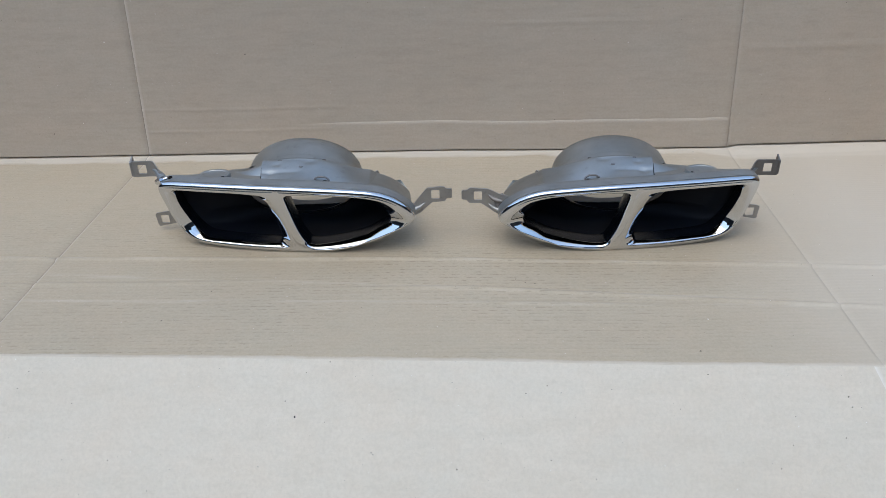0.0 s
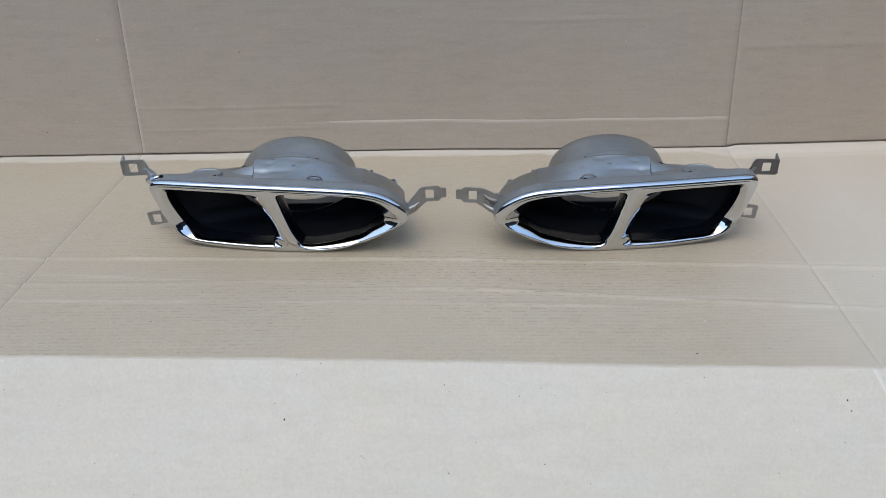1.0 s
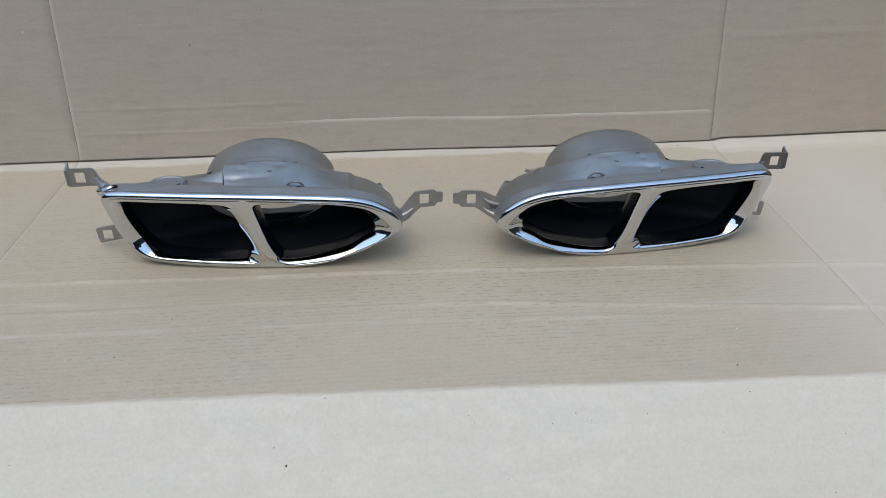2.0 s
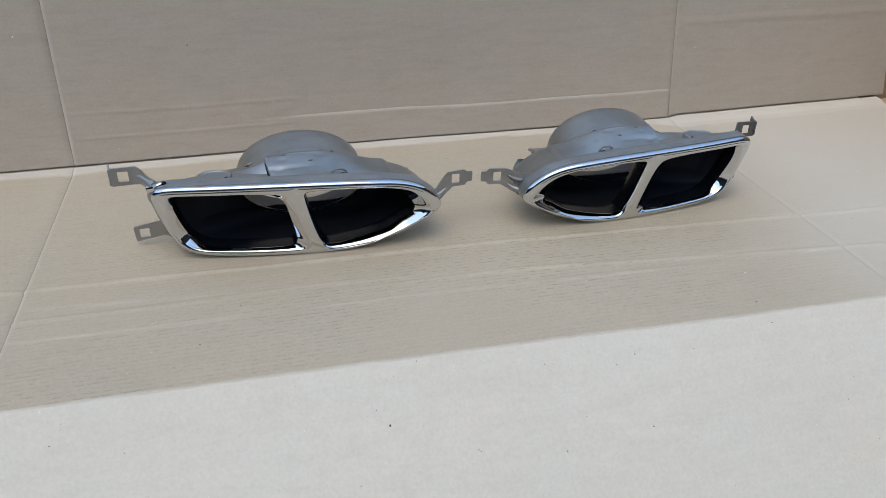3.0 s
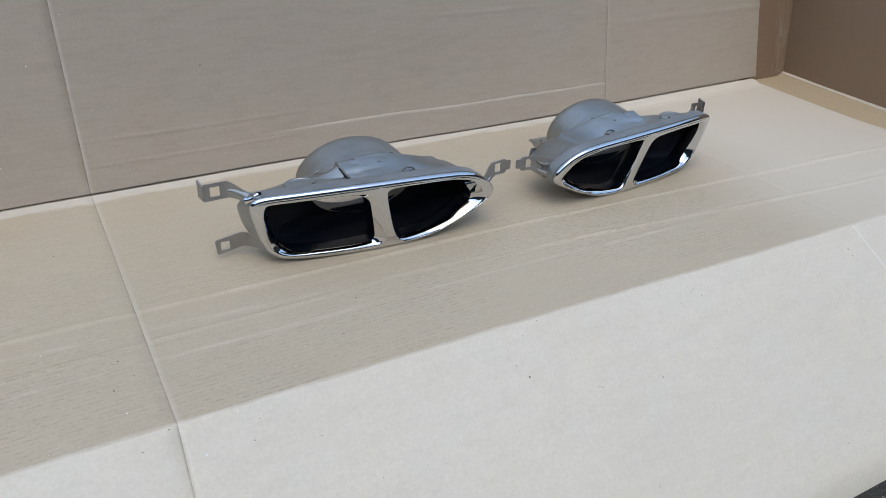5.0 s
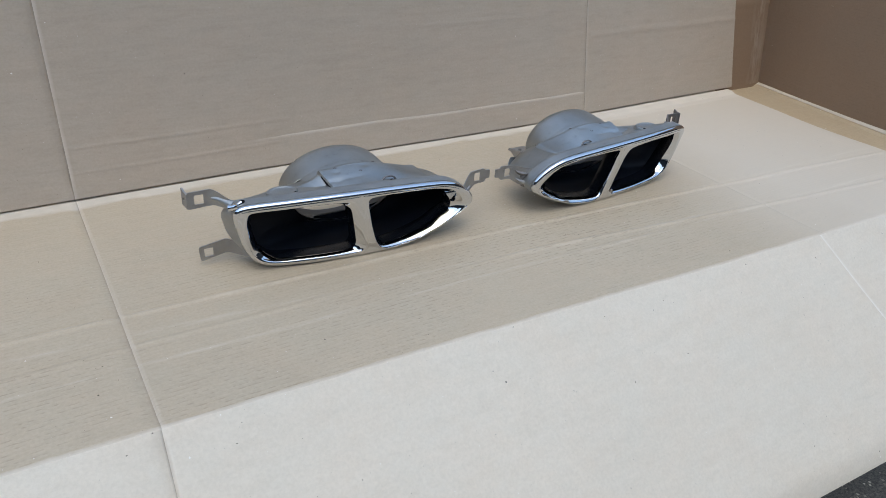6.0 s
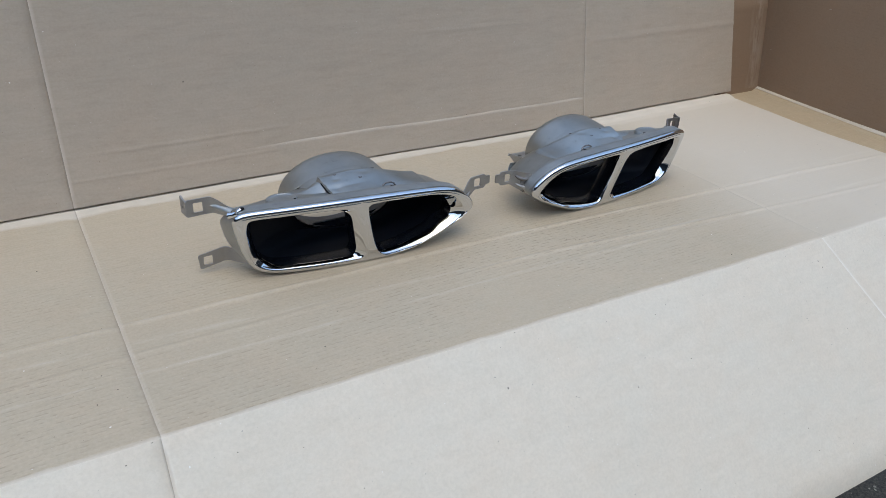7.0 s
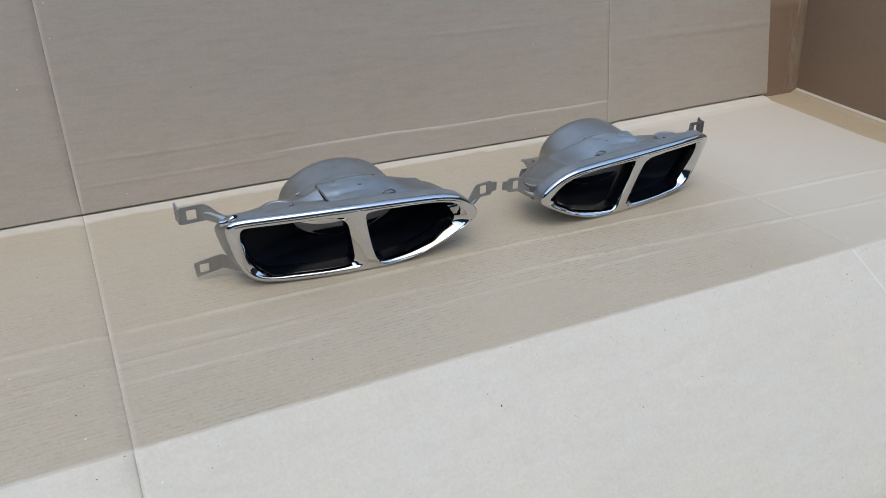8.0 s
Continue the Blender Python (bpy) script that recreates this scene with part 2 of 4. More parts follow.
def raw_steel(name, base, rough, spread=0.12, metal=1.0):
    mat, nodes, links, bsdf = shader(name, base, rough, metal)
    v = coords(nodes, links, (1, 1, 1))
    big = noise_tex(nodes, links, v, 28.0, 4.0, 0.6)
    lo, hi = tuple(c * 0.84 for c in base), tuple(min(1, c * 1.1) for c in base)
    col = ramp(nodes, links, big, [(0.3, lo), (0.7, hi)])
    stain = ramp(nodes, links, noise_tex(nodes, links, v, 110.0, 5.0, 0.7), [(0.25, (0.72, 0.70, 0.68)), (0.42, (1, 1, 1))])
    links.new(mix(nodes, links, "MULTIPLY", 0.7, col, stain), bsdf.inputs["Base Color"])
    mr = nodes.new("ShaderNodeMapRange")
    mr.inputs[1].default_value, mr.inputs[2].default_value = 0.3, 0.7
    mr.inputs[3].default_value, mr.inputs[4].default_value = rough - spread / 2, rough + spread / 2
    links.new(noise_tex(nodes, links, v, 16.0, 3.0, 0.5), mr.inputs[0])
    links.new(mr.outputs[0], bsdf.inputs["Roughness"])
    bump = nodes.new("ShaderNodeBump")
    bump.inputs["Strength"].default_value, bump.inputs["Distance"].default_value = 0.12, 0.0006
    links.new(noise_tex(nodes, links, v, 600.0, 3.0, 0.6), bump.inputs["Height"])
    links.new(bump.outputs[0], bsdf.inputs["Normal"])
    return mat


STEEL = raw_steel("satin_stamped_steel", (0.437, 0.447, 0.436), 0.42, metal=1.0)
SATIN = raw_steel("satin_plated_edge", (0.42, 0.427, 0.420), 0.52, 0.08)
BRACKET = raw_steel("bracket_steel", (0.40, 0.39, 0.375), 0.45, metal=0.8)
WELD = raw_steel("weld_metal", (0.25, 0.235, 0.225), 0.55)

# black sleeve; blue of the reflected sky is mixed into its colour
BLACK, nodes, links, bsdf = shader("black_lining", (0.003, 0.003, 0.0035), 0.27)
bsdf.inputs["Specular IOR Level"].default_value = 0.5
links.new(ramp(nodes, links, noise_tex(nodes, links, coords(nodes, links, (1, 1, 1)), 70.0), [(0.3, (0.0025, 0.0038, 0.0070)), (0.7, (0.0045, 0.0064, 0.0115))]), bsdf.inputs["Base Color"])

BLACK_MATT, nodes, links, bsdf = shader("matt_black", (0.003, 0.003, 0.0035), 0.7)
bsdf.inputs["Specular IOR Level"].default_value = 0.15
links.new(ramp(nodes, links, noise_tex(nodes, links, coords(nodes, links, (1, 1, 1)), 50.0), [(0.3, (0.009, 0.0085, 0.0085)), (0.7, (0.014, 0.013, 0.013))]), bsdf.inputs["Base Color"])
# inside of the body: near black, reflected sky painted in as blue
INSIDE, nodes, links, bsdf = shader("sky_tinted_inside", (0.006, 0.0055, 0.0055), 0.6)
bsdf.inputs["Specular IOR Level"].default_value = 0.25
links.new(ramp(nodes, links, noise_tex(nodes, links, coords(nodes, links, (1, 1, 1)), 40.0), [(0.3, (0.0035, 0.0055, 0.0105)), (0.7, (0.0055, 0.0085, 0.0155))]), bsdf.inputs["Base Color"])
SOOT = raw_steel("sooted_steel", (0.17, 0.168, 0.165), 0.6)

RENDER, nodes, links, bsdf = shader("sky_block_wall", (0.10, 0.095, 0.09), 0.9)
links.new(ramp(nodes, links, noise_tex(nodes, links, coords(nodes, links, (1, 1, 1)), 3.0, 6.0, 0.7), [(0.3, (0.022, 0.022, 0.024)), (0.7, (0.040, 0.040, 0.042))]), bsdf.inputs["Base Color"])

CRUMB, nodes, links, bsdf = shader("dirt_crumb", (0.03, 0.024, 0.018), 0.9)
links.new(ramp(nodes, links, noise_tex(nodes, links, coords(nodes, links, (1, 1, 1)), 900.0), [(0.3, (0.018, 0.014, 0.01)), (0.7, (0.05, 0.04, 0.03))]), bsdf.inputs["Base Color"])

ASPHALT, nodes, links, bsdf = shader("asphalt", (0.09, 0.085, 0.08), 0.9)
flat = coords(nodes, links, (1, 1, 1))
grit = noise_tex(nodes, links, flat, 260.0, 5.0, 0.75)
col = ramp(nodes, links, grit, [(0.35, (0.05, 0.047, 0.042)), (0.5, (0.10, 0.096, 0.086)), (0.65, (0.16, 0.15, 0.13))])
vor = nodes.new("ShaderNodeTexVoronoi")
vor.inputs["Scale"].default_value = 190.0
links.new(flat, vor.inputs["Vector"])
sep = nodes.new("ShaderNodeSeparateColor")
links.new(vor.outputs["Color"], sep.inputs[0])
stone = math_node(nodes, links, "MULTIPLY", math_node(nodes, links, "GREATER_THAN", sep.outputs[0], 0.86), math_node(nodes, links, "LESS_THAN", vor.outputs["Distance"], 0.42))
links.new(mix(nodes, links, "MIX", stone, col, ramp(nodes, links, sep.outputs[1], [(0.0, (0.20, 0.18, 0.15)), (1.0, (0.50, 0.47, 0.40))])), bsdf.inputs["Base Color"])
bump = nodes.new("ShaderNodeBump")
bump.inputs["Strength"].default_value, bump.inputs["Distance"].default_value = 0.5, 0.002
links.new(grit, bump.inputs["Height"])
links.new(bump.outputs[0], bsdf.inputs["Normal"])


# ---- mesh helpers ----
def mesh_object(name, bm, material, parent=None, label="", smooth=True):
    me = bpy.data.meshes.new(name)
    bm.to_mesh(me)
    bm.free()
    me.materials.append(material)
    if smooth:
        me.shade_smooth()
        me.set_sharp_from_angle(angle=radians(40))
    ob = new(name, me)
    ob.parent = parent
    return tagged(ob, label)


def part(name, bm, material, parent, label="", smooth=True):
    return mesh_object(name, bm, material, parent, label, smooth)


def thing(name, label, category, group="", kind=""):
    return tagged(new(name), label, category, group, kind)


def bridge(bm, a, b, flip=False):
    """Quads between two closed rings of the same count."""
    n = len(a)
    for i in range(n):
        j = (i + 1) % n
        q = (a[i], a[j], b[j], b[i])
        bm.faces.new(q[::-1] if flip else q)


def step(a, b, x):
    x = min(1.0, max(0.0, (x - a) / (b - a)))
    return x * x * (3 - 2 * x)


def bell(x, w):
    return math.exp(-(x / w) ** 2)


def edge_bevel(bm, width, segments=2, angle=40):
    es = [e for e in bm.edges if len(e.link_faces) == 2 and e.calc_face_angle(0) > radians(angle)]
    bmesh.ops.bevel(bm, geom=es, offset=width, segments=segments, affect="EDGES", profile=0.5, clamp_overlap=True)


def box(bm, lo, hi):
    m = Matrix.LocRotScale([(a + b) / 2 for a, b in zip(lo, hi)], None, [b - a for a, b in zip(lo, hi)])
    bmesh.ops.create_cube(bm, size=1, matrix=m)


# ---- ground ----
bm = bmesh.new()
bmesh.ops.create_grid(bm, x_segments=8, y_segments=8, size=150, matrix=Matrix.Translation((0, 0, -0.42)))
tagged(mesh_object("ground", bm, ASPHALT), "dark grey gritty asphalt yard under the boxes", "ground", kind="structure")

# added walls, unseen: block the low sky and darken the chrome's horizon line
for name, lo, hi in (("sky_block_south", (-6.5, -6.3, -0.42), (6.5, -6.0, 3.3)), ("sky_block_west", (-6.8, -6.3, -0.42), (-6.5, 4.0, 3.0)), ("sky_block_east", (6.5, -6.3, -0.42), (6.8, 4.0, 3.0)), ("sky_block_north", (-6.8, 4.0, -0.42), (6.8, 4.3, 2.6))):
    bm = bmesh.new()
    box(bm, lo, hi)
    tagged(mesh_object(name, bm, RENDER, smooth=False), "plain dark grey wall, unseen, added to block low sky", "wall", kind="structure")

# ---- the cardboard set ----
LEAN = math.tan(radians(8.5))


def left_fold(y):
    return -0.3895 + 0.012 * (y + 0.17)


def right_fold(y):
    return 0.319 + 0.04 * (y + 0.19)


def front_edge(x):
    return -0.1785 - 0.033 * x


def lie(x, y):
    """Small unevenness of the base sheet."""
    z = 0.0002 - 0.0027 * step(-0.05, 0.2, x) + 0.002 * step(0.32, 0.6, x)
    z += 0.0007 * noise.noise((x * 3.1, y * 4.3, 0.4)) + 0.0004 * noise.noise((x * 11, y * 13, 2.4))
    return z


def base_height(x, y):
    z = lie(x, y)
    d = x - left_fold(y)
    flat = (1 - step(0.212, 0.232, y)) * step(0.0, 0.02, y - front_edge(x))
    z += flat * (-0.0017 * bell(d, 0.0012) if d > 0 else -0.0017 * bell(d, 0.009))
    d = x - right_fold(y)
    z += flat * (-0.0007 * bell(d, 0.004) if d > 0 else -0.0007 * bell(d, 0.0014))
    wob = 0.002 * noise.noise((x * 9, 3.3, 0))
    z += 0.0024 * bell(y + 0.0275 + 0.030 * x + 0.06 * max(0.0, x) ** 2 + 0.4 * wob, 0.0022) * (0.75 + 0.4 * noise.noise((x * 6, 8.1, 0)))
    z += 0.0015 * bell(y + 0.0765 + 0.02 * x + 0.085 * max(0.0, x - 0.03) + 0.5 * wob, 0.0022) * step(-0.16, 0.0, x)
    z += 0.0008 * bell(y + 0.099 + 0.03 * x - wob, 0.0022) * step(-0.02, 0.06, x) * (1 - step(0.12, 0.2, x))
    z += 0.0009 * bell(y + 0.062 - wob, 0.0022) * (1 - step(-0.3, -0.1, x))
    # scored band that turns up to the wall
    z += (0.0012 + 0.0025 * step(0.335, 0.35, x)) * step(0.212, 0.228, y + 0.15 * wob)
    return z


def base_point(x, v):
    y0 = front_edge(x)
    y = y0 + v * (0.2336 - y0)
    z = base_height(x, y)
    z -= 0.0004 * (1 - step(0.0, 0.004, v * (0.24 - y0))) ** 2
    return Vector((x, y, z))


def wall_point(x, v):
    h = 0.34 * v * v
    y = 0.2415 + h * LEAN
    d = 0.0016 * noise.noise((x * 2.2, h * 3, 7.7)) + 0.0005 * noise.noise((x * 12, h * 14, 1.7))
    d += step(0.0, 0.02, h) * (-0.0020 * bell(x + 0.385, 0.0011) if x > -0.385 else -0.0022 * bell(x + 0.385, 0.008))
    d -= 0.0016 * bell(x - 0.337, 0.004) if x > 0.337 else -0.0006 * bell(x - 0.337, 0.005) + 0.0020 * bell(x - 0.337, 0.0016)
    wob = 0.0016 * noise.noise((x * 8, 1.3, 4)) + 0.0006 * noise.noise((x * 40, 1.3, 4))
    mid = step(-0.385, -0.38, x) * (1 - step(0.332, 0.337, x))
    # crushed creases along the sheet
    d += 0.0014 * step(0.0342, 0.0326, h + wob) * mid * step(-0.22, -0.08, x)
    d += 0.0003 * bell(h - 0.0545 + wob, 0.0016) * (1 - step(-0.16, -0.1, x))
    d += 0.00025 * bell(h - 0.028 + wob, 0.0016) * mid * (1 - step(-0.16, -0.12, x))
    d += 0.0010 * bell(h - 0.114 + wob, 0.0022) * step(0.337, 0.342, x)
    d += 0.0004 * bell(h - 0.150 + wob, 0.0016) * mid * step(-0.1, 0.1, x) * (1 - step(0.2, 0.3, x))
    z = lie(x, 0.24) + 0.0012 + 0.0026 * step(0.337, 0.354, x) + h
    return Vector((x, y - d, z))


def front_point(x, v):
    s = 0.239 * v
    y0 = front_edge(x)
    d = 0.003 * noise.noise((x * 2.6, s * 4, 3.1)) * step(0, 0.05, s) + 0.0005 * noise.noise((x * 14, s * 14, 9)) * step(0, 0.02, s)
    d -= 8.0 * max(0.0, s - 0.209) ** 2 - 0.0015 * noise.noise((x * 9, 4.4, 0)) * step(0.2, 0.239, s)
    e = x - left_fold(-0.19) + 0.033 * s
    d -= step(0.0, 0.02, s) * (0.0022 * bell(e, 0.0011) if e > 0 else 0.0026 * bell(e, 0.010))
    d += 0.0005 * bell(x - 0.311 - 0.33 * s, 0.003)
    p = Vector((x, y0, lie(x, y0) - 0.0004)) + Vector((0, -0.728, -0.686)) * s
    return p + Vector((0, -0.686, 0.728)) * d


def sheet(name, fn, x0, x1, nx, nv, material, parent, label="", thick=0.004, down=True):
    """A board panel with its own thickness; x0 and x1 may be functions of v."""
    bm = bmesh.new()
    rows, back = [], []
    for j in range(nv + 1):
        v = j / nv
        a, b = x0(v) if callable(x0) else x0, x1(v) if callable(x1) else x1
        rows.append([bm.verts.new(fn(a + (b - a) * (i / nx - 0.85 * math.sin(2 * math.pi * i / nx) / (2 * math.pi)), v)) for i in range(nx + 1)])
    for j in range(nv):
        for i in range(nx):
            bm.faces.new((rows[j][i], rows[j][i + 1], rows[j + 1][i + 1], rows[j + 1][i]))
    bm.normal_update()
    for row in rows:
        back.append([bm.verts.new(q.co - q.normal * thick) for q in row])
    for j in range(nv):
        for i in range(nx):
            bm.faces.new((back[j][i], back[j + 1][i], back[j + 1][i + 1], back[j][i + 1]))
    for i in range(nx):
        bm.faces.new((rows[0][i], back[0][i], back[0][i + 1], rows[0][i + 1]))
        bm.faces.new((rows[nv][i], rows[nv][i + 1], back[nv][i + 1], back[nv][i]))
    for j in range(nv):
        bm.faces.new((rows[j][0], rows[j + 1][0], back[j + 1][0], back[j][0]))
        bm.faces.new((rows[j][nx], back[j][nx], back[j + 1][nx], rows[j + 1][nx]))
    ob = part(name, bm, material, parent, label)
    return ob


board = thing("cardboard_sheet", "unfolded beige corrugated cardboard sheet with crease lines", "cardboard")


def base_left(v):
    return left_fold(-0.18 + 0.42 * v)


def base_right(v):
    return right_fold(-0.18 + 0.42 * v)


def base_end(v):
    return 0.640 + 0.020 * step(0.5, 1.0, v)


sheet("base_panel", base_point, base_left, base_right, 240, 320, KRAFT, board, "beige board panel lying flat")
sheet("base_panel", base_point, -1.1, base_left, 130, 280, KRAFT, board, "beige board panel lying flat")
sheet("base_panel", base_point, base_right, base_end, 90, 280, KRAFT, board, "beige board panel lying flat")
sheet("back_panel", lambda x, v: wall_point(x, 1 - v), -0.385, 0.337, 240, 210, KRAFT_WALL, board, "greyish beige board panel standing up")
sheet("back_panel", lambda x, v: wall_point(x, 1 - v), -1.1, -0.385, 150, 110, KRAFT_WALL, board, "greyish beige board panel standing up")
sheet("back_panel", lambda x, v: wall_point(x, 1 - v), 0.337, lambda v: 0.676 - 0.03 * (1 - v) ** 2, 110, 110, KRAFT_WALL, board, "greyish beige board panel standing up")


def crease_point(x, v):
    """Crushed crease where the board turns up from the base to the wall."""
    y = 0.2325 + 0.0115 * v
    deep = 0.0012 + 0.0030 * step(-0.39, -0.37, x) + 0.0004 * noise.noise((x * 14, 5.2, 0))
    return Vector((x, y, lie(x, 0.24) + 0.0010 + 0.0026 * step(0.337, 0.354, x) - deep * bell(y - 0.2385, 0.0050) - 0.0004))


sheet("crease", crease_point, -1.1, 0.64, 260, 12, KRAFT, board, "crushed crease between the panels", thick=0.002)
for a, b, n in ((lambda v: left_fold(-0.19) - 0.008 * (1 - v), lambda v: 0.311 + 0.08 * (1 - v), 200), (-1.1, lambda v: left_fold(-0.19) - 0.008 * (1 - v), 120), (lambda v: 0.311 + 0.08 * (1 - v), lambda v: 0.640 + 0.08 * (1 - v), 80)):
    sheet("front_panel", lambda x, v: front_point(x, 1 - v), a, b, n, 90, KRAFT_LIT_FRONT, board, "board panel sloping down, skylight painted in as pale grey")

# ---- brown box that carries the sheet ----
carton = thing("brown_carton", "large brown cardboard carton standing under the sheet", "box")
bm = bmesh.new()
box(bm, (-1.2, -0.15, -0.42), (0.775, 0.42, -0.013))
edge_bevel(bm, 0.004)
part("bottom_panel", bm, KRAFT_BROWN, carton, smooth=False)


def carton_foot(y):
    return 0.7260 + 0.155 * (y + 0.023)


def side_point(x, v):
    # x runs along the carton's depth here
    d = 0.002 * noise.noise((x * 3, v * 3, 2)) + 0.0012 * bell(v * 0.6 - 0.245, 0.003)
    return Vector((carton_foot(-x) + 0.008 * v - d, -x, -0.012 + 0.38 * v))


sheet("side_panel", lambda x, v: side_point(x, 1 - v), -0.32, 0.16, 60, 60, KRAFT_BROWN, carton, "brown board side panel, upright")


def rear_point(x, v):
    d = 0.0015 * noise.noise((x * 5, v * 3, 5)) + 0.0015 * bell(v * 0.6 - 0.235, 0.003)
    return Vector((x, 0.2515 + 0.060 * v - d + 0.0025 * step(0.155, 0.160, 0.38 * v), -0.012 + 0.38 * v))


sheet("back_panel", lambda x, v: rear_point(x, 1 - v), -1.2, 0.775, 160, 90, KRAFT_BROWN, carton, "brown board back panel, upright")

# tan liner sheet between the carton and the beige sheet
liner = thing("liner_sheet", "tan cardboard liner with a turned up edge beside the carton wall", "cardboard")


def liner_point(x, v):
    y = -0.16 + 0.43 * v
    e = liner_edge(v)
    return Vector((x, y, -0.0065 + 0.0006 * noise.noise((x * 8, y * 8, 3)) + 0.0035 * step(e - 0.012, e, x)))


def liner_edge(v):
    return carton_foot(-0.16 + 0.43 * v) - 0.0085


sheet("panel", liner_point, 0.45, liner_edge, 70, 40, KRAFT_TAN, liner)


def lip_point(x, v):
    y = -0.16 + 0.43 * x
    a = radians(95) * v
    return Vector((liner_edge(x) + 0.0062 * math.sin(a), y, -0.0022 + 0.0052 * (1 - math.cos(a)) + 0.002 * v + 0.0006 * noise.noise((y * 9, 0, 1))))


sheet("lip", lambda x, v: lip_point(x, 1 - v), 0.0, 1.0, 60, 8, KRAFT_EDGE, liner, "pale worn board edge", thick=0.003)


# ---- tail pipe trims ----
# coordinates of one trim: u away from the middle of the pair, y to the back, z up
def smooth_loop(points, n):
    """Closed Catmull-Rom curve, resampled to n even points."""
    out, k = [], len(points)
    P = [Vector(p) for p in points]
    for i in range(k):
        a, b, c, d = P[i - 1], P[i], P[(i + 1) % k], P[(i + 2) % k]
        for j in range(16):
            t = j / 16
            out.append(0.5 * ((2 * b) + (c - a) * t + (2 * a - 5 * b + 4 * c - d) * t * t + (3 * b - a - 3 * c + d) * t ** 3))
    seg = [0.0]
    for i in range(len(out)):
        seg.append(seg[-1] + (out[(i + 1) % len(out)] - out[i]).length)
    res, i = [], 0
    for j in range(n):
        s = seg[-1] * j / n
        while seg[i + 1] < s:
            i += 1
        t = (s - seg[i]) / max(1e-9, seg[i + 1] - seg[i])
        res.append(out[i].lerp(out[(i + 1) % len(out)], t))
    return res


def inset(loop, d):
    n, out = len(loop), []
    area = sum(loop[i].x * loop[(i + 1) % n].y - loop[(i + 1) % n].x * loop[i].y for i in range(n))
    sgn = 1 if area > 0 else -1
    for i in range(n):
        t = loop[(i + 1) % n] - loop[i - 1]
        t.normalize()
        out.append(loop[i] + Vector((-t.y, t.x)) * d * sgn)
    return out


def cast(loop, c, ang):
    """The farthest crossing of the ray from c at that angle with a closed loop."""
    d, best = Vector((math.cos(ang), math.sin(ang))), None
    n = len(loop)
    for i in range(n):
        p, q = loop[i] - c, loop[(i + 1) % n] - c
        e = q - p
        den = d.x * e.y - d.y * e.x
        if abs(den) < 1e-12:
            continue
        s = (p.x * e.y - p.y * e.x) / den
        t = (p.x * d.y - p.y * d.x) / den
        if s > 0 and -1e-6 <= t <= 1 + 1e-6 and (best is None or s > best):
            best = s
    return c + d * best


OUTLINE = smooth_loop([(.2812, .0660), (.2780, .0700), (.2700, .0722), (.2500, .0732), (.2000, .0738), (.1550, .0733), (.1150, .0716), (.0850, .0690), (.0700, .0658), (.0580, .0605), (.0480, .0530), (.0415, .0460), (.0388, .0398), (.0402, .0340), (.0475, .0288), (.0580, .0230), (.0690, .0176), (.0855, .0105), (.1025, .0042), (.1250, .0006), (.1430, .0000), (.1620, .0000), (.1980, .0006), (.2260, .0016), (.2460, .0035), (.2570, .0065), (.2650, .0125), (.2705, .0225), (.2750, .0340), (.2785, .0480), (.2808, .0590)], 220)
# openings: crest (u, z), foot of the wall (u, z) and the depth of that foot behind the face
WIDE = ((.2690, .0640, .2645, .0612, .0050), (.2640, .0655, .2600, .0635, .0050), (.2400, .0664, .2390, .0645, .0050), (.2118, .0667, .2115, .0647, .0050),
        (.1900, .0660, .1910, .0640, .0050), (.1790, .0647, .1835, .0620, .0045), (.1715, .0612, .1775, .0580, .0040), (.1678, .0540, .1745, .0530, .0040),
        (.1645, .0430, .1720, .0430, .0048), (.1615, .0305, .1697, .0320, .0055), (.1588, .0180, .1675, .0210, .0060), (.1575, .0105, .1668, .0135, .0062),
        (.1600, .0062, .1690, .0092, .0060), (.1680, .0052, .1725, .0078, .0052), (.1970, .0052, .1975, .0076, .0050), (.2250, .0062, .2245, .0086, .0050),
        (.2450, .0080, .2425, .0100, .0060), (.2565, .0115, .2505, .0145, .0062), (.2645, .0190, .2565, .0212, .0066), (.2692, .0310, .2605, .0300, .0060),
        (.2712, .0450, .2642, .0430, .0045), (.2712, .0570, .2660, .0540, .0042))
NARROW = ((.1600, .0595, .1572, .0580, .0048), (.1590, .0645, .1575, .0625, .0050), (.1530, .0664, .1520, .0645, .0050), (.1272, .0663, .1270, .0645, .0050),
          (.1000, .0648, .0995, .0630, .0050), (.0790, .0615, .0810, .0598, .0065), (.0655, .0563, .0735, .0538, .0080), (.0560, .0490, .0675, .0465, .0085),
          (.0492, .0410, .0628, .0392, .0085), (.0462, .0358, .0620, .0345, .0085), (.0470, .0335, .0632, .0312, .0088), (.0535, .0282, .0668, .0282, .0088),
          (.0688, .0184, .0740, .0243, .0088), (.0830, .0123, .0858, .0172, .0085), (.0985, .0078, .1002, .0126, .0078), (.1150, .0053, .1158, .0092, .0066),
          (.1350, .0040, .1345, .0070, .0050), (.1430, .0058, .1415, .0082, .0050), (.1475, .0105, .1445, .0125, .0048), (.1520, .0225, .1490, .0228, .0046),
          (.1565, .0400, .1535, .0398, .0046))
BAR_TOP, BAR_BOTTOM = Vector((.1660, .080)), Vector((.1525, -.008))
PIPE_C = (0.155, 0.0455)


def eased(loop, k):
    n = len(loop)
    for _ in range(k):
        loop = [(loop[i - 1] + loop[i] * 2 + loop[(i + 1) % n]) / 4 for i in range(n)]
    return loop


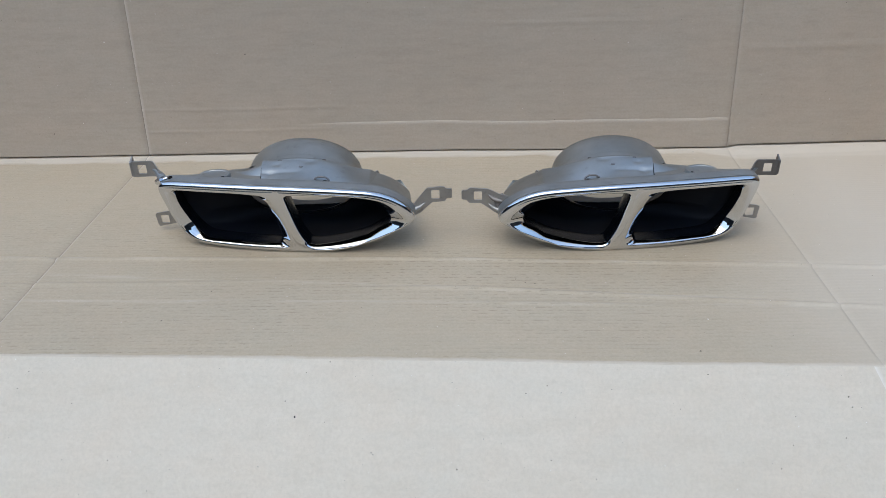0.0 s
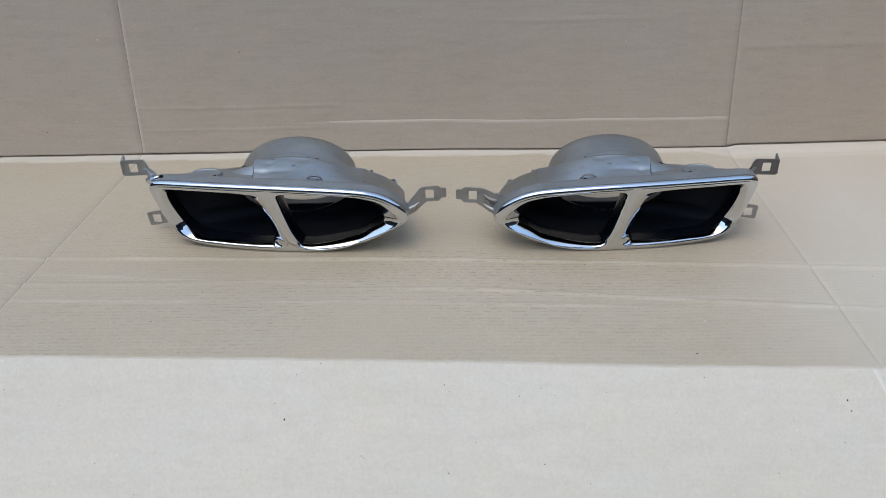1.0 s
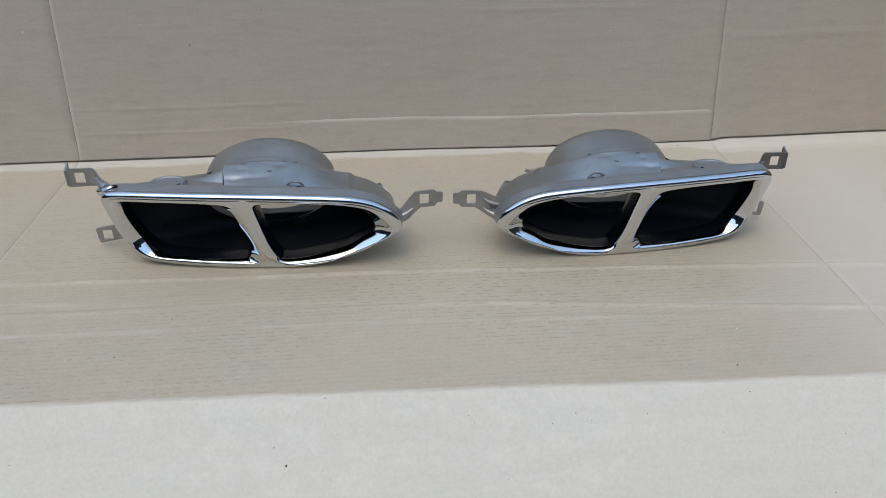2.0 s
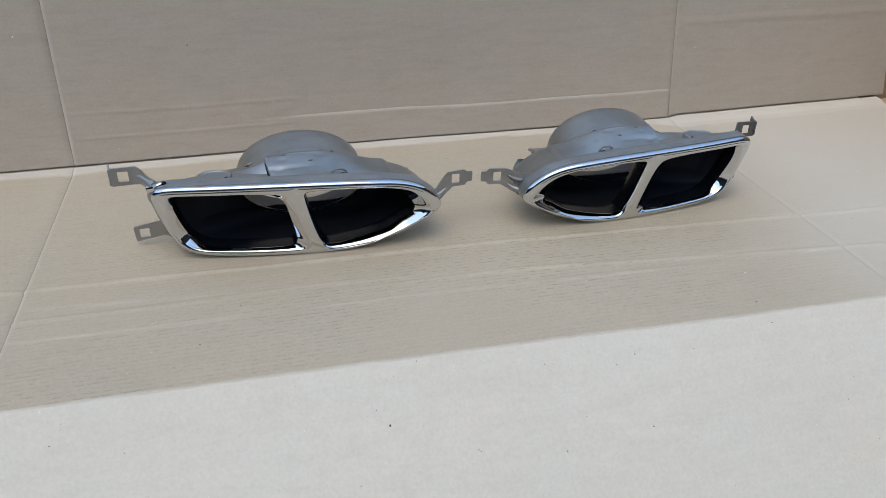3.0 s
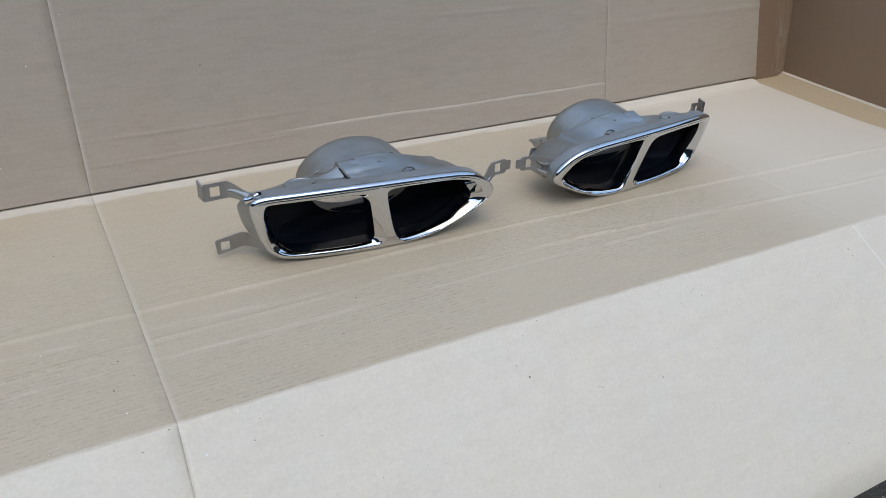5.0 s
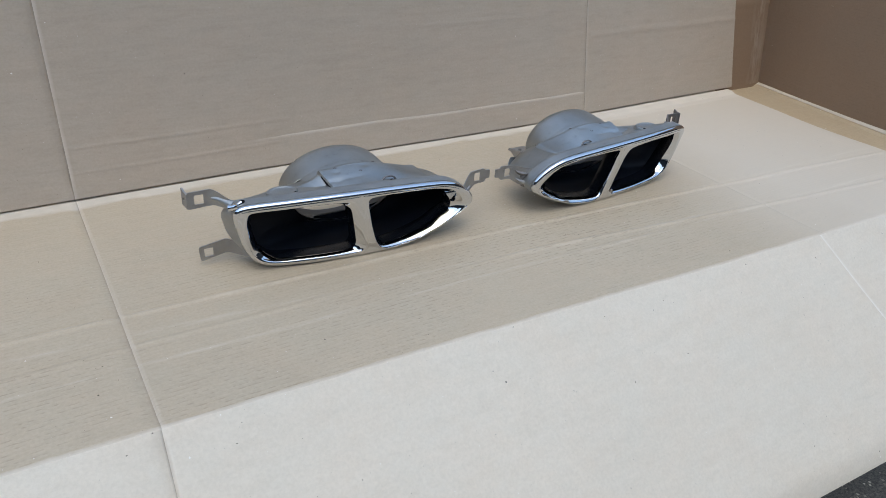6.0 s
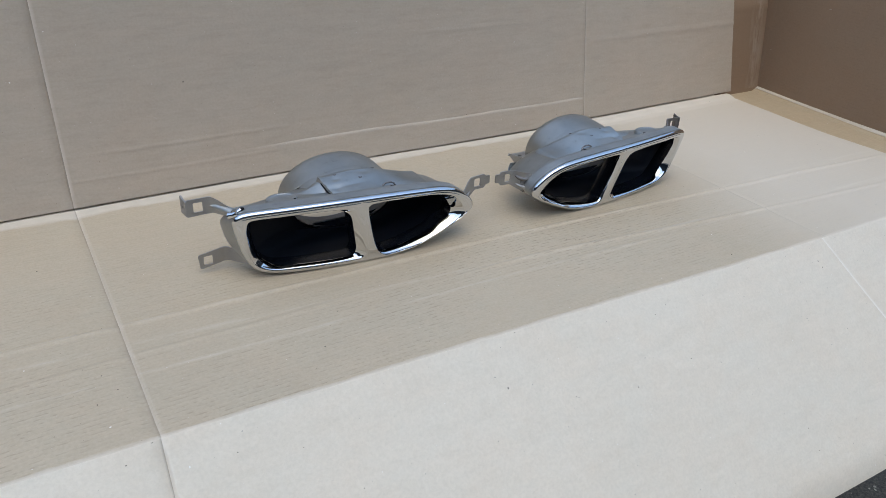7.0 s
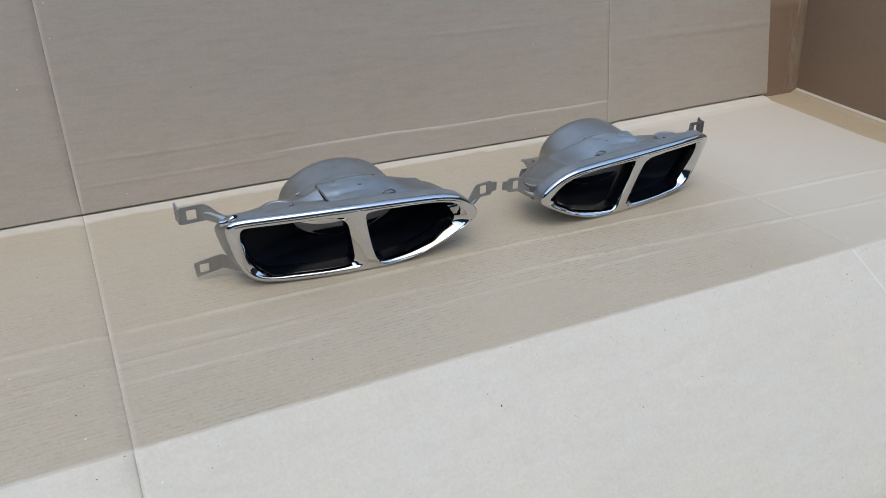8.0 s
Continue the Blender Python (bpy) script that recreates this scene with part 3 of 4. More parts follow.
OUTLINE = eased(OUTLINE, 3)


def wall_loops(rows, n=220):
    """Crest, wall foot and depth of an opening, resampled together along the crest."""
    P, k, out = [np.array(r) for r in rows], len(rows), []
    for i in range(k):
        a, b, c, d = P[i - 1], P[i], P[(i + 1) % k], P[(i + 2) % k]
        ta, tb = ((c - a) / (np.hypot(*(c - a)[:2]) + 1e-9), (d - b) / (np.hypot(*(d - b)[:2]) + 1e-9))
        run = np.hypot(*(c - b)[:2])
        for j in range(16):
            t = j / 16
            out.append((2 * t ** 3 - 3 * t * t + 1) * b + (t ** 3 - 2 * t * t + t) * run * ta + (3 * t * t - 2 * t ** 3) * c + (t ** 3 - t * t) * run * tb)
    out.append(out[0])
    seg = np.concatenate(([0.0], np.cumsum([np.hypot(*(q - p)[:2]) for p, q in zip(out, out[1:])])))
    at = np.linspace(0, seg[-1], n, endpoint=False)
    M = np.stack([np.interp(at, seg, [p[m] for p in out]) for m in range(5)], axis=1)
    M = (np.roll(M, 1, axis=0) + 2 * M + np.roll(M, -1, axis=0)) / 4
    return [Vector((r[0], r[1])) for r in M], [Vector((r[2], r[3])) for r in M], [float(r[4]) for r in M]


def face_y(u, z):
    return -0.0231 + 0.642 * (u - 0.09) ** 2 + 0.16 * (0.063 - z)


def clip_side(loop, keep):
    """The part of a closed loop on one side of the bar's middle line."""
    a, d = BAR_TOP, BAR_BOTTOM - BAR_TOP

    def side(p):
        return keep * (d.x * (p.y - a.y) - d.y * (p.x - a.x))
    out, n = [], len(loop)
    for i in range(n):
        p, q = loop[i], loop[(i + 1) % n]
        if side(p) >= 0:
            out.append(p)
        if side(p) * side(q) < 0:
            out.append(p.lerp(q, side(p) / (side(p) - side(q))))
    return out


def ring(bm, loop, ys, sx):
    return [bm.verts.new((sx * p.x, y, p.y)) for p, y in zip(loop, ys)]


def normals_in(loop):
    """Unit vectors pointing into a closed loop, one for each point."""
    return [q - p for p, q in zip(loop, inset(loop, 1.0))]


ROLL = [0.0026 + 0.0016 * max(0.0, -m.y) ** 2 + 0.0006 * abs(m.x) for m in normals_in(OUTLINE)]


def inset_each(loop, widths):
    return [p + m * w for p, m, w in zip(loop, normals_in(loop), widths)]


def opening_rings(rows, keep):
    """Rings of one opening, from the cell's edge over the crest and down its wall: lists of (u, z, y)."""
    cell = clip_side(inset_each(OUTLINE, ROLL), keep)
    crest, foot, depth = wall_loops(rows)
    c = sum(crest, Vector((0, 0))) / len(crest)
    outer = [cast(cell, c, math.atan2(p.y - c.y, p.x - c.x)) for p in crest]
    slopes = [min(1.0, max(0.0, ((p - q).length - 0.0024) / 0.0040)) * (1 - 0.45 * max(0.0, m.y)) for p, q, m in zip(crest, foot, normals_in(crest))]
    groove = [sl * max(0.0, m.y) ** 2 for sl, m in zip(slopes, normals_in(crest))]
    rings = []
    for t in (0.0, 0.12, 0.3, 0.5, 0.7, 0.86, 0.95):
        L = [o.lerp(h, t) for o, h in zip(outer, crest)]
        rings.append([(p.x, p.y, face_y(p.x, p.y) - 0.0004 * math.sin(math.pi * t)) for p in L])
    for k in range(15):
        s = k / 14
        a = math.pi / 2 * s
        R = []
        for h, e, d, sl, g in zip(crest, foot, depth, slopes, groove):
            q = h.lerp(e, (1 - sl) * math.sin(a) + sl * s)
            R.append((q.x, q.y, face_y(h.x, h.y) + d * ((1 - sl) * (1 - math.cos(a)) + sl * (s + 0.10 * (math.exp(-9 * s) - 1) * (1 - s))) + 0.0016 * g * step(0.10, 0.34, s) * (1 - s)))
        rings.append(R)
    rings.append([(u, z, y + 0.0012) for u, z, y in rings[-1]])
    return rings


def cover_mesh(sx):
    """The chrome cover: rolled outer edge, skirt, two bevelled openings."""
    bm = bmesh.new()
    flip = sx < 0
    prev = None
    for k in range(21):                      # rolled edge
        a = math.pi / 2 * k / 20
        L = inset_each(OUTLINE, [w * (1 - math.sin(a)) for w in ROLL])
        r = ring(bm, L, [face_y(p.x, p.y) + w * (1 - math.cos(a)) for p, w in zip(L, ROLL)], sx)
        if prev:
            bridge(bm, prev, r, flip)
        prev = r
    for rows, keep in ((WIDE, 1), (NARROW, -1)):
        prev = None
        for R in opening_rings(rows, keep):
            r = [bm.verts.new((sx * u, y, z)) for u, z, y in R]
            if prev:
                bridge(bm, prev, r, not flip)
            prev = r
    bmesh.ops.remove_doubles(bm, verts=bm.verts, dist=0.00005)
    bmesh.ops.recalc_face_normals(bm, faces=bm.faces)
    return bm


def skirt_mesh(sx):
    """Satin edge behind the chrome roll."""
    bm = bmesh.new()
    flip = sx < 0
    prev = ring(bm, inset(OUTLINE, 0.0001), [face_y(p.x, p.y) + w - 0.0002 for p, w in zip(OUTLINE, ROLL)], sx)
    for dy, d in ((0.0004, 0.0012), (0.0014, 0.0012), (0.0018, -0.0001)):      # seam behind the chrome
        r = ring(bm, inset(OUTLINE, d), [face_y(p.x, p.y) + w + dy for p, w in zip(OUTLINE, ROLL)], sx)
        bridge(bm, prev, r, flip)
        prev = r
    for dy, d in ((0.009, -0.0001), (0.014, -0.0002), (0.019, -0.0002), (0.0205, 0.0003), (0.0212, 0.0014), (0.0205, 0.0022), (0.014, 0.0024)):
        flare = [d - 0.0050 * step(0.000, 0.013, dy) * step(0.264, 0.277, p.x) * step(0.070, 0.058, p.y) for p in OUTLINE]
        L = inset_each(OUTLINE, flare)
        r = ring(bm, L, [face_y(p.x, p.y) + dy * (1 + 0.5 * step(0.258, 0.272, p.x) * step(0.066, 0.050, p.y)) for p in OUTLINE], sx)
        bridge(bm, prev, r, flip)
        prev = r
    bmesh.ops.recalc_face_normals(bm, faces=bm.faces)
    return bm


def lining_mesh(sx, rows, keep):
    """Black sleeve behind one opening, flared where it meets the housing."""
    bm = bmesh.new()
    last = opening_rings(rows, keep)[-1]
    c = Vector((sum(p[0] for p in last), sum(p[1] for p in last))) / len(last)
    prev = None
    for dy, sc in ((-0.001, 0.997), (0.003, 0.99), (0.008, 0.985), (0.014, 0.985), (0.0155, 1.0), (0.016, 1.12)):
        r = []
        for u, z, y in last:
            q = c + (Vector((u, z)) - c) * sc
            r.append(bm.verts.new((sx * q.x, y + dy, max(q.y, 0.0045))))
        if prev:
            bridge(bm, prev, r, sx > 0)
        prev = r
    return bm


PIPE = ((0.036, 0.0565, 0.0328), (0.045, 0.0570, 0.0338), (0.050, 0.0573, 0.0346), (0.055, 0.0575, 0.0353), (0.060, 0.0575, 0.0360), (0.065, 0.0575, 0.0366), (0.071, 0.0575, 0.0372), (0.0775, 0.0575, 0.0376))


def oval(a, b, n=96):
    return [Vector((PIPE_C[0] + a * math.cos(2 * math.pi * k / n), PIPE_C[1] + b * math.sin(2 * math.pi * k / n) * (1.0 if 2 * k <= n else 0.91))) for k in range(n)]


def oval_to_match(a, b):
    """Oval whose points face those of the cover's outline."""
    out = []
    for p in OUTLINE:
        t = math.atan2((p.y - 0.037) * 2.0, p.x - 0.157)
        out.append(Vector((PIPE_C[0] + a * math.cos(t), PIPE_C[1] + b * math.sin(t))))
    return out


def body_ring(t, extra=0.0):
    """Ring of the stamped body; t runs from the cover to the rounded back."""
    a = math.pi / 2 * min(1.0, max(0.0, (t - 0.6) / 0.4))
    d = 0.0032 + extra + 0.003 * min(1.0, t / 0.6) + 0.014 * (1 - math.cos(a))
    L = inset(OUTLINE, d)
    out = []
    for p, o in zip(L, OUTLINE):
        y0 = face_y(o.x, o.y) + 0.017
        y1 = 0.054 - 0.018 * step(0.20, 0.265, o.x) - 0.004 * step(0.10, 0.05, o.x)
        f = t if t < 0.6 else 0.6 + 0.4 * math.sin(a)
        out.append((p.x, y0 + (y1 - y0) * f, max(p.y, 0.0022 + extra)))
    return out


def outline_top(u):
    return max((a.y + (b.y - a.y) * (u - a.x) / (b.x - a.x) for a, b in zip(OUTLINE, OUTLINE[1:] + OUTLINE[:1]) if (a.x - u) * (b.x - u) <= 0 and a.x != b.x), default=0.04)


SHOULDER = ((.0600, .0590), (.0665, .0618), (.0780, .0646), (.0930, .0668), (.1080, .0711), (.1225, .0752), (.1330, .0773), (.1450, .0778))


def shoulder(u):
    """Height of the body's rear crease across its width."""
    for (a, za), (b, zb) in zip(SHOULDER, SHOULDER[1:]):
        if u < b:
            return za + (zb - za) * max(0.0, (u - a) / (b - a))
    return SHOULDER[-1][1]


def plate_top(u, y):
    front = min(0.0680, outline_top(u) - 0.0045)
    rear = (shoulder(u - 0.004) + shoulder(u) + shoulder(u + 0.004)) / 3
    z = front + (rear - front) * (0.35 * step(-0.012, 0.034, y) + 0.65 * min(1.0, max(0.0, (y + 0.008) / 0.040)))
    z -= 0.0012 * bell(u - 0.1265, 0.012) * bell(y - 0.001, 0.006)
    z -= 0.0009 * bell(u - 0.175, 0.004) * bell(y - 0.012, 0.004) + 0.0006 * bell(y - 0.014, 0.003) * step(0.145, 0.155, u)
    z -= 0.0007 * (bell(u - 0.172, 0.004) * bell(y - 0.026, 0.003) + bell(u - 0.140, 0.006) * bell(y - 0.031, 0.004))
    return z + 0.0004 * noise.noise((u * 60, y * 60, 2.0)) + 0.0005 * noise.noise((u * 30, y * 34, 6.0))


def crown_top(u, y):
    """Top of the body: the pipe's dome behind a stamped plate, a flank on its outer side."""
    b = 0.0260 + 0.0066 * step(0.028, 0.036, y) + 0.0012 * step(0.034, 0.046, y)
    low = outline_top(u) - 0.0072 - 0.030 * step(0.018, 0.047, y)
    pipe = PIPE_C[1] + b * math.sqrt(max(0.0, 1 - ((u - PIPE_C[0]) / 0.0573) ** 2))
    edge = 0.1835 + 0.0030 * step(0.004, 0.03, y)
    top = plate_top(u, y) - 0.030 * step(0.035, 0.047, y) - 0.014 * (1 - step(0.065, 0.084, u))
    f = 1 - min(1.0, max(0.0, (u - 0.184) / 0.040))
    flank = 0.0668 + (plate_top(0.18, y) - 0.0056 + 0.003 * step(0.012, 0.03, y) - 0.0668) * f ** 1.4 - 0.034 * step(0.028, 0.050, y) * step(0.185, 0.215, u) - 0.016 * step(0.032, 0.044, y)
    m = step(edge + 0.0006, edge, u)
    a, b = flank + (top - flank) * m, max(pipe, low)
    h = max(0.0, 0.005 - abs(a - b)) / 0.005
    return max(a, b) + h * h * h * 0.005 / 6 * (1 - step(0.040, 0.046, y))


def housing_mesh(sx):
    bm = bmesh.new()
    flip = sx < 0
    prev = None
    for k in range(31):
        r = [bm.verts.new((sx * u, y, z)) for u, y, z in body_ring(k / 30)]
        if prev:
            bridge(bm, prev, r, flip)
        prev = r
    r = [bm.verts.new((sx * p.x, 0.047, p.y)) for p in oval_to_match(0.0565, 0.0334)]
    bridge(bm, prev, r, flip)
    prev = None
    for y, a, b in PIPE[1:]:
        r = [bm.verts.new((sx * p.x, y, p.y)) for p in oval(a, b)]
        if prev:
            bridge(bm, prev, r, not flip)
        prev = r
    for y, d in ((0.0785, 0.0006), (0.0781, 0.0014), (0.0773, 0.0016)):
        r = [bm.verts.new((sx * p.x, y, p.y)) for p in oval(PIPE[-1][1] - d, PIPE[-1][2] - d)]
        bridge(bm, prev, r, not flip)
        prev = r
    # crown
    us = sorted([0.064 + 0.161 * k / 160 for k in range(161)] + [0.1829 + 0.0004 * k for k in range(16)])
    ys = [-0.006 + 0.053 * k / 60 for k in range(61)]
    G = [[bm.verts.new((sx * u, y, crown_top(u, y))) for u in us] for y in ys]
    for j in range(len(ys) - 1):
        for i in range(len(us) - 1):
            q = (G[j][i], G[j][i + 1], G[j + 1][i + 1], G[j + 1][i])
            bm.faces.new(q if sx > 0 else q[::-1])
    return bm


def inner_mesh(sx):
    """Dark inside of the body, up to the pipe."""
    bm = bmesh.new()
    prev = None
    for k in range(16):
        r = [bm.verts.new((sx * (0.157 + (u - 0.157) * (0.985 - 0.03 * k / 15)), y - 0.0012 - 0.004 * k / 15, z)) for u, y, z in body_ring(k / 15, 0.0016)]
        if prev:
            bridge(bm, prev, r, sx > 0)
        prev = r
    r = [bm.verts.new((sx * p.x, 0.0455, p.y)) for p in oval_to_match(0.0550, 0.0322)]
    bridge(bm, prev, r, sx > 0)
    return bm


def pipe_inside(sx):
    bm = bmesh.new()
    prev = None
    for y, a, b in PIPE[1:]:
        r = [bm.verts.new((sx * p.x, y - 0.0004, p.y)) for p in oval(a - 0.0017, b - 0.0017)]
        if prev:
            bridge(bm, prev, r, sx < 0)
        prev = r
    return bm


def plate_mesh(sx, outline, holes, centre, thick=0.0016, bevel=0.0003):
    """A plate with square holes: outline and holes in (u, z), centre(u, z) gives y."""
    bm = bmesh.new()

    def loop_of(pts):
        return [bm.verts.new((p[0], 0, p[1])) for p in pts]
    edges = []
    for pts in (outline, *holes):
        L = loop_of(pts)
        edges += [bm.edges.new((L[i], L[(i + 1) % len(L)])) for i in range(len(L))]
    bmesh.ops.triangle_fill(bm, use_beauty=True, use_dissolve=False, edges=edges)
    bmesh.ops.subdivide_edges(bm, edges=[e for e in bm.edges if e.calc_length() > 0.006], cuts=2)
    bmesh.ops.triangulate(bm, faces=bm.faces)
    for v in bm.verts:
        v.co.y = centre(v.co.x, v.co.z)
    ex = bmesh.ops.extrude_face_region(bm, geom=list(bm.faces))
    for v in (g for g in ex["geom"] if isinstance(g, bmesh.types.BMVert)):
        v.co.y += thick
    for v in bm.verts:
        v.co.x *= sx
    bmesh.ops.recalc_face_normals(bm, faces=bm.faces)
    return bm


def rounded(pts, r=0.0012, n=3):
    """Round the corners of a polygon."""
    out, k = [], len(pts)
    for i in range(k):
        a, b, c = Vector(pts[i - 1]), Vector(pts[i]), Vector(pts[(i + 1) % k])
        ra = min(r, (a - b).length * 0.45, (c - b).length * 0.45)
        p, q = b + (a - b).normalized() * ra, b + (c - b).normalized() * ra
        for j in range(n + 1):
            t = j / n
            out.append(p * (1 - t) ** 2 + b * 2 * t * (1 - t) + q * t * t)
    return out


def tube_mesh(points, radii, sx, sides=14, squash=1.0):
    """A tapering rod through points (u, y, z)."""
    bm = bmesh.new()
    prev = None
    P = [Vector((sx * p[0], p[1], p[2])) for p in points]
    for i, (p, r) in enumerate(zip(P, radii)):
        t = (P[min(i + 1, len(P) - 1)] - P[max(i - 1, 0)]).normalized()
        a = t.cross(Vector((0, 0, 1))).normalized()
        b = t.cross(a)
        L = [bm.verts.new(p + a * r * squash * math.cos(k * 2 * math.pi / sides) + b * r * math.sin(k * 2 * math.pi / sides)) for k in range(sides)]
        if prev:
            bridge(bm, prev, L)
        else:
            bm.faces.new(L[::-1])
        prev = L
    bm.faces.new(prev)
    bmesh.ops.recalc_face_normals(bm, faces=bm.faces)
    return bm


def disc_nut(sx, at, r, h, inner):
    """A low ring with a rounded rim."""
    bm = bmesh.new()
    prof = [(inner, -0.001), (inner, h * 0.8), (inner + 0.0004, h), (r * 0.8, h), (r * 0.95, h * 0.8), (r, h * 0.4), (r, -0.002)]
    prev, n = None, 20
    for rad, z in prof:
        L = [bm.verts.new((sx * at[0] + rad * math.cos(k * 2 * math.pi / n), at[1] + rad * math.sin(k * 2 * math.pi / n) * 0.75, at[2] + z)) for k in range(n)]
        if prev:
            bridge(bm, prev, L)
        prev = L
    bmesh.ops.recalc_face_normals(bm, faces=bm.faces)
    return bm


def lug_mesh(sx):
    """An ear with a flat round top, leaning on the body."""
    bm = bmesh.new()
    n, prev = 40, None
    for r, z in ((1.12, .0640), (1.04, .0658), (1.0, .0672), (0.985, .0700), (0.95, .0711), (0.88, .0713), (0.72, .0713), (0.68, .0709), (0.64, .0708), (0.0, .0708)):
        L = []
        for k in range(n):
            a = 2 * math.pi * k / n
            w, d = 0.0150, 0.0105 if math.sin(a) > 0 else 0.0125
            L.append(bm.verts.new((sx * (0.2300 + w * r * math.cos(a)), 0.0175 + d * r * math.sin(a), z + 0.0012)))
        if prev:
            bridge(bm, prev, L, sx < 0)
        prev = L
    bmesh.ops.remove_doubles(bm, verts=bm.verts, dist=0.00002)
    bmesh.ops.recalc_face_normals(bm, faces=bm.faces)
    return bm


def square_hole(u0, u1, z0, z1, r=0.0008):
    return rounded([(u0, z0), (u1, z0), (u1, z1), (u0, z1)], r, 2)


def trim(sx, label, bent=0.0):
    root = thing("exhaust_tip", label, "exhaust tip", "pair of exhaust tips")
    part("chrome_cover", cover_mesh(sx), CHROME, root, "mirror-polished chrome surround with two openings")
    part("skirt", skirt_mesh(sx), SATIN, root, "satin grey edge folded back behind the chrome")
    housing = part("housing", housing_mesh(sx), STEEL, root, "satin grey stamped steel body and pipe")
    part("inner_shell", inner_mesh(sx), INSIDE, housing, "dark inside of the body, tinted for reflected sky")
    part("pipe_inside", pipe_inside(sx), SOOT, housing, "dark grey inside of the pipe")
    part("lining", lining_mesh(sx, WIDE, 1), BLACK, root, "black inner sleeve")
    part("lining", lining_mesh(sx, NARROW, -1), BLACK, root, "black inner sleeve")

    # bracket towards the other tip
    arm = rounded([(.0045, .0480), (.0095, .0478), (.0110, .0445), (.0230, .0440), (.0340, .0340), (.0440, .0310), (.0480, .0400), (.0400, .0455), (.0280, .0585), (.0120, .0600), (.0100, .0575), (.0045, .0575)], 0.0014)
    if bent:
        arm = rounded([(.0045, .0480), (.0095, .0478), (.0110, .0445), (.0230, .0440), (.0340, .0365), (.0440, .0325), (.0490, .0340), (.0480, .0545), (.0400, .0555), (.0290, .0588), (.0120, .0600), (.0100, .0575), (.0045, .0575)], 0.0014)
    b = part("inner_bracket", plate_mesh(sx, arm, [square_hole(.0163, .0240, .0472, .0563)], lambda u, z: 0.0055 - 0.006 * step(0.028, 0.046, u)), BRACKET, root, "grey steel tab with a square hole")
    part("pressed_rib", tube_mesh([(.0300, .0040, .0440), (.0350, .0020, .0405), (.0420, -.0002, .0380), (.0480, -.0005, .0375)], [.0006, .0020, .0030, .0034], sx), BRACKET, b)

    if bent:
        part("rolled_edge", tube_mesh([(.0405, .0060, .0535), (.0410, .0042, .0500), (.0400, .0032, .0440), (.0410, .0028, .0385), (.0430, .0035, .0345), (.0445, .0050, .0325)], [.0022, .0034, .0030, .0040, .0036, .0015], sx, squash=1.5), WELD, b)
        part("rolled_edge", tube_mesh([(.0300, .0058, .0530), (.0340, .0045, .0500), (.0385, .0030, .0485), (.0430, .0024, .0480)], [.0008, .0022, .0026, .0024], sx, squash=1.5), WELD, b)
    # upper outer bracket with a bent end
    up = rounded([(.2790, .0655), (.2900, .0662), (.3120, .0655), (.3130, .0660), (.3130, .0815), (.2920, .0818), (.2870, .0800), (.2790, .0745)], 0.0012)
    b = part("upper_bracket", plate_mesh(sx, up, [square_hole(.2985, .3070, .0690, .0782)], lambda u, z: 0.027 - 0.014 * step(0.293, 0.279, u)), WELD if bent else BRACKET, root, "grey steel tab with a square hole and bent end")
    if bent:
        b.location = (-0.001, 0.0136, -0.0115)
    bm = plate_mesh(1, rounded([(.0270, .0665), (.0385, .0672), (.0385, .0835), (.0330, .0815), (.0270, .0812)], 0.0008), [square_hole(.0320, .0350, .0725, .0755, 0.0006)], lambda u, z: 0.0)
    for v in bm.verts:
        v.co = Vector((sx * (0.3122 + v.co.y + 0.12 * (v.co.x - 0.027)), v.co.x - 0.0007, v.co.z))
    bmesh.ops.recalc_face_normals(bm, faces=bm.faces)
    part("bent_end", bm, WELD if bent else BRACKET, b)
    part("pressed_rib", tube_mesh([(.2925, .0262, .0735), (.2875, .0235, .0728), (.2820, .0170, .0712), (.2775, .0105, .0695)], [.0008, .0026, .0038, .0046], sx), SATIN, b, "brighter pressed rib")

    # lower outer bracket
    low = rounded([(.2640, .0125), (.2790, .0100), (.3045, .0052), (.3058, .0198), (.2800, .0240), (.2640, .0245)], 0.0022)
    b = part("lower_bracket", plate_mesh(sx, low, [square_hole(.2925, .3010, .0090, .0178)], lambda u, z: 0.0385 - 0.022 * step(0.282, 0.264, u)), BRACKET, root, "grey steel tab with a square hole")
    if bent:
        b.location = (-0.003, 0.004, 0)

    # bolt lug on the outer shoulder
    lug = part("lug", lug_mesh(sx), STEEL, root, "rounded bolt lug")
    # solid black rod and disc stand in for shade in slot and hole
    part("slot", tube_mesh([(.2300 + .0128 * math.cos(a), .0165 - .0105 * math.sin(a), .0717) for a in (0.35 + 0.24 * k for k in range(11))], [.0004] + [.0010] * 9 + [.0004], sx, 8), BLACK_MATT, lug, "dark curved slot")
    part("bolt_hole", disc_nut(sx, (.2137, .0050, crown_top(.2137, .0050) + .0002), .0034, .0007, .0012), BLACK_MATT, lug)
    # clip nut on the plate
    nz = plate_top(.1265, .0015) + 0.0003
    nut = part("clip_nut", disc_nut(sx, (.1265, .0015, nz), .0066, .0008, .0056), WELD, root, "small stamped clip nut")
    # black disc drawn for the shade inside the nut
    part("thread", disc_nut(sx, (.1265, .0012, nz), .0060, .0006, .0003), BLACK_MATT, nut, "dark hole")
    part("clip_arch", tube_mesh([(.1190, .0036, nz), (.1205, .0040, nz + .0024), (.1235, .0045, nz + .0040), (.1295, .0045, nz + .0040), (.1325, .0040, nz + .0024), (.1340, .0036, nz)], [.0009] * 6, sx), WELD, nut)
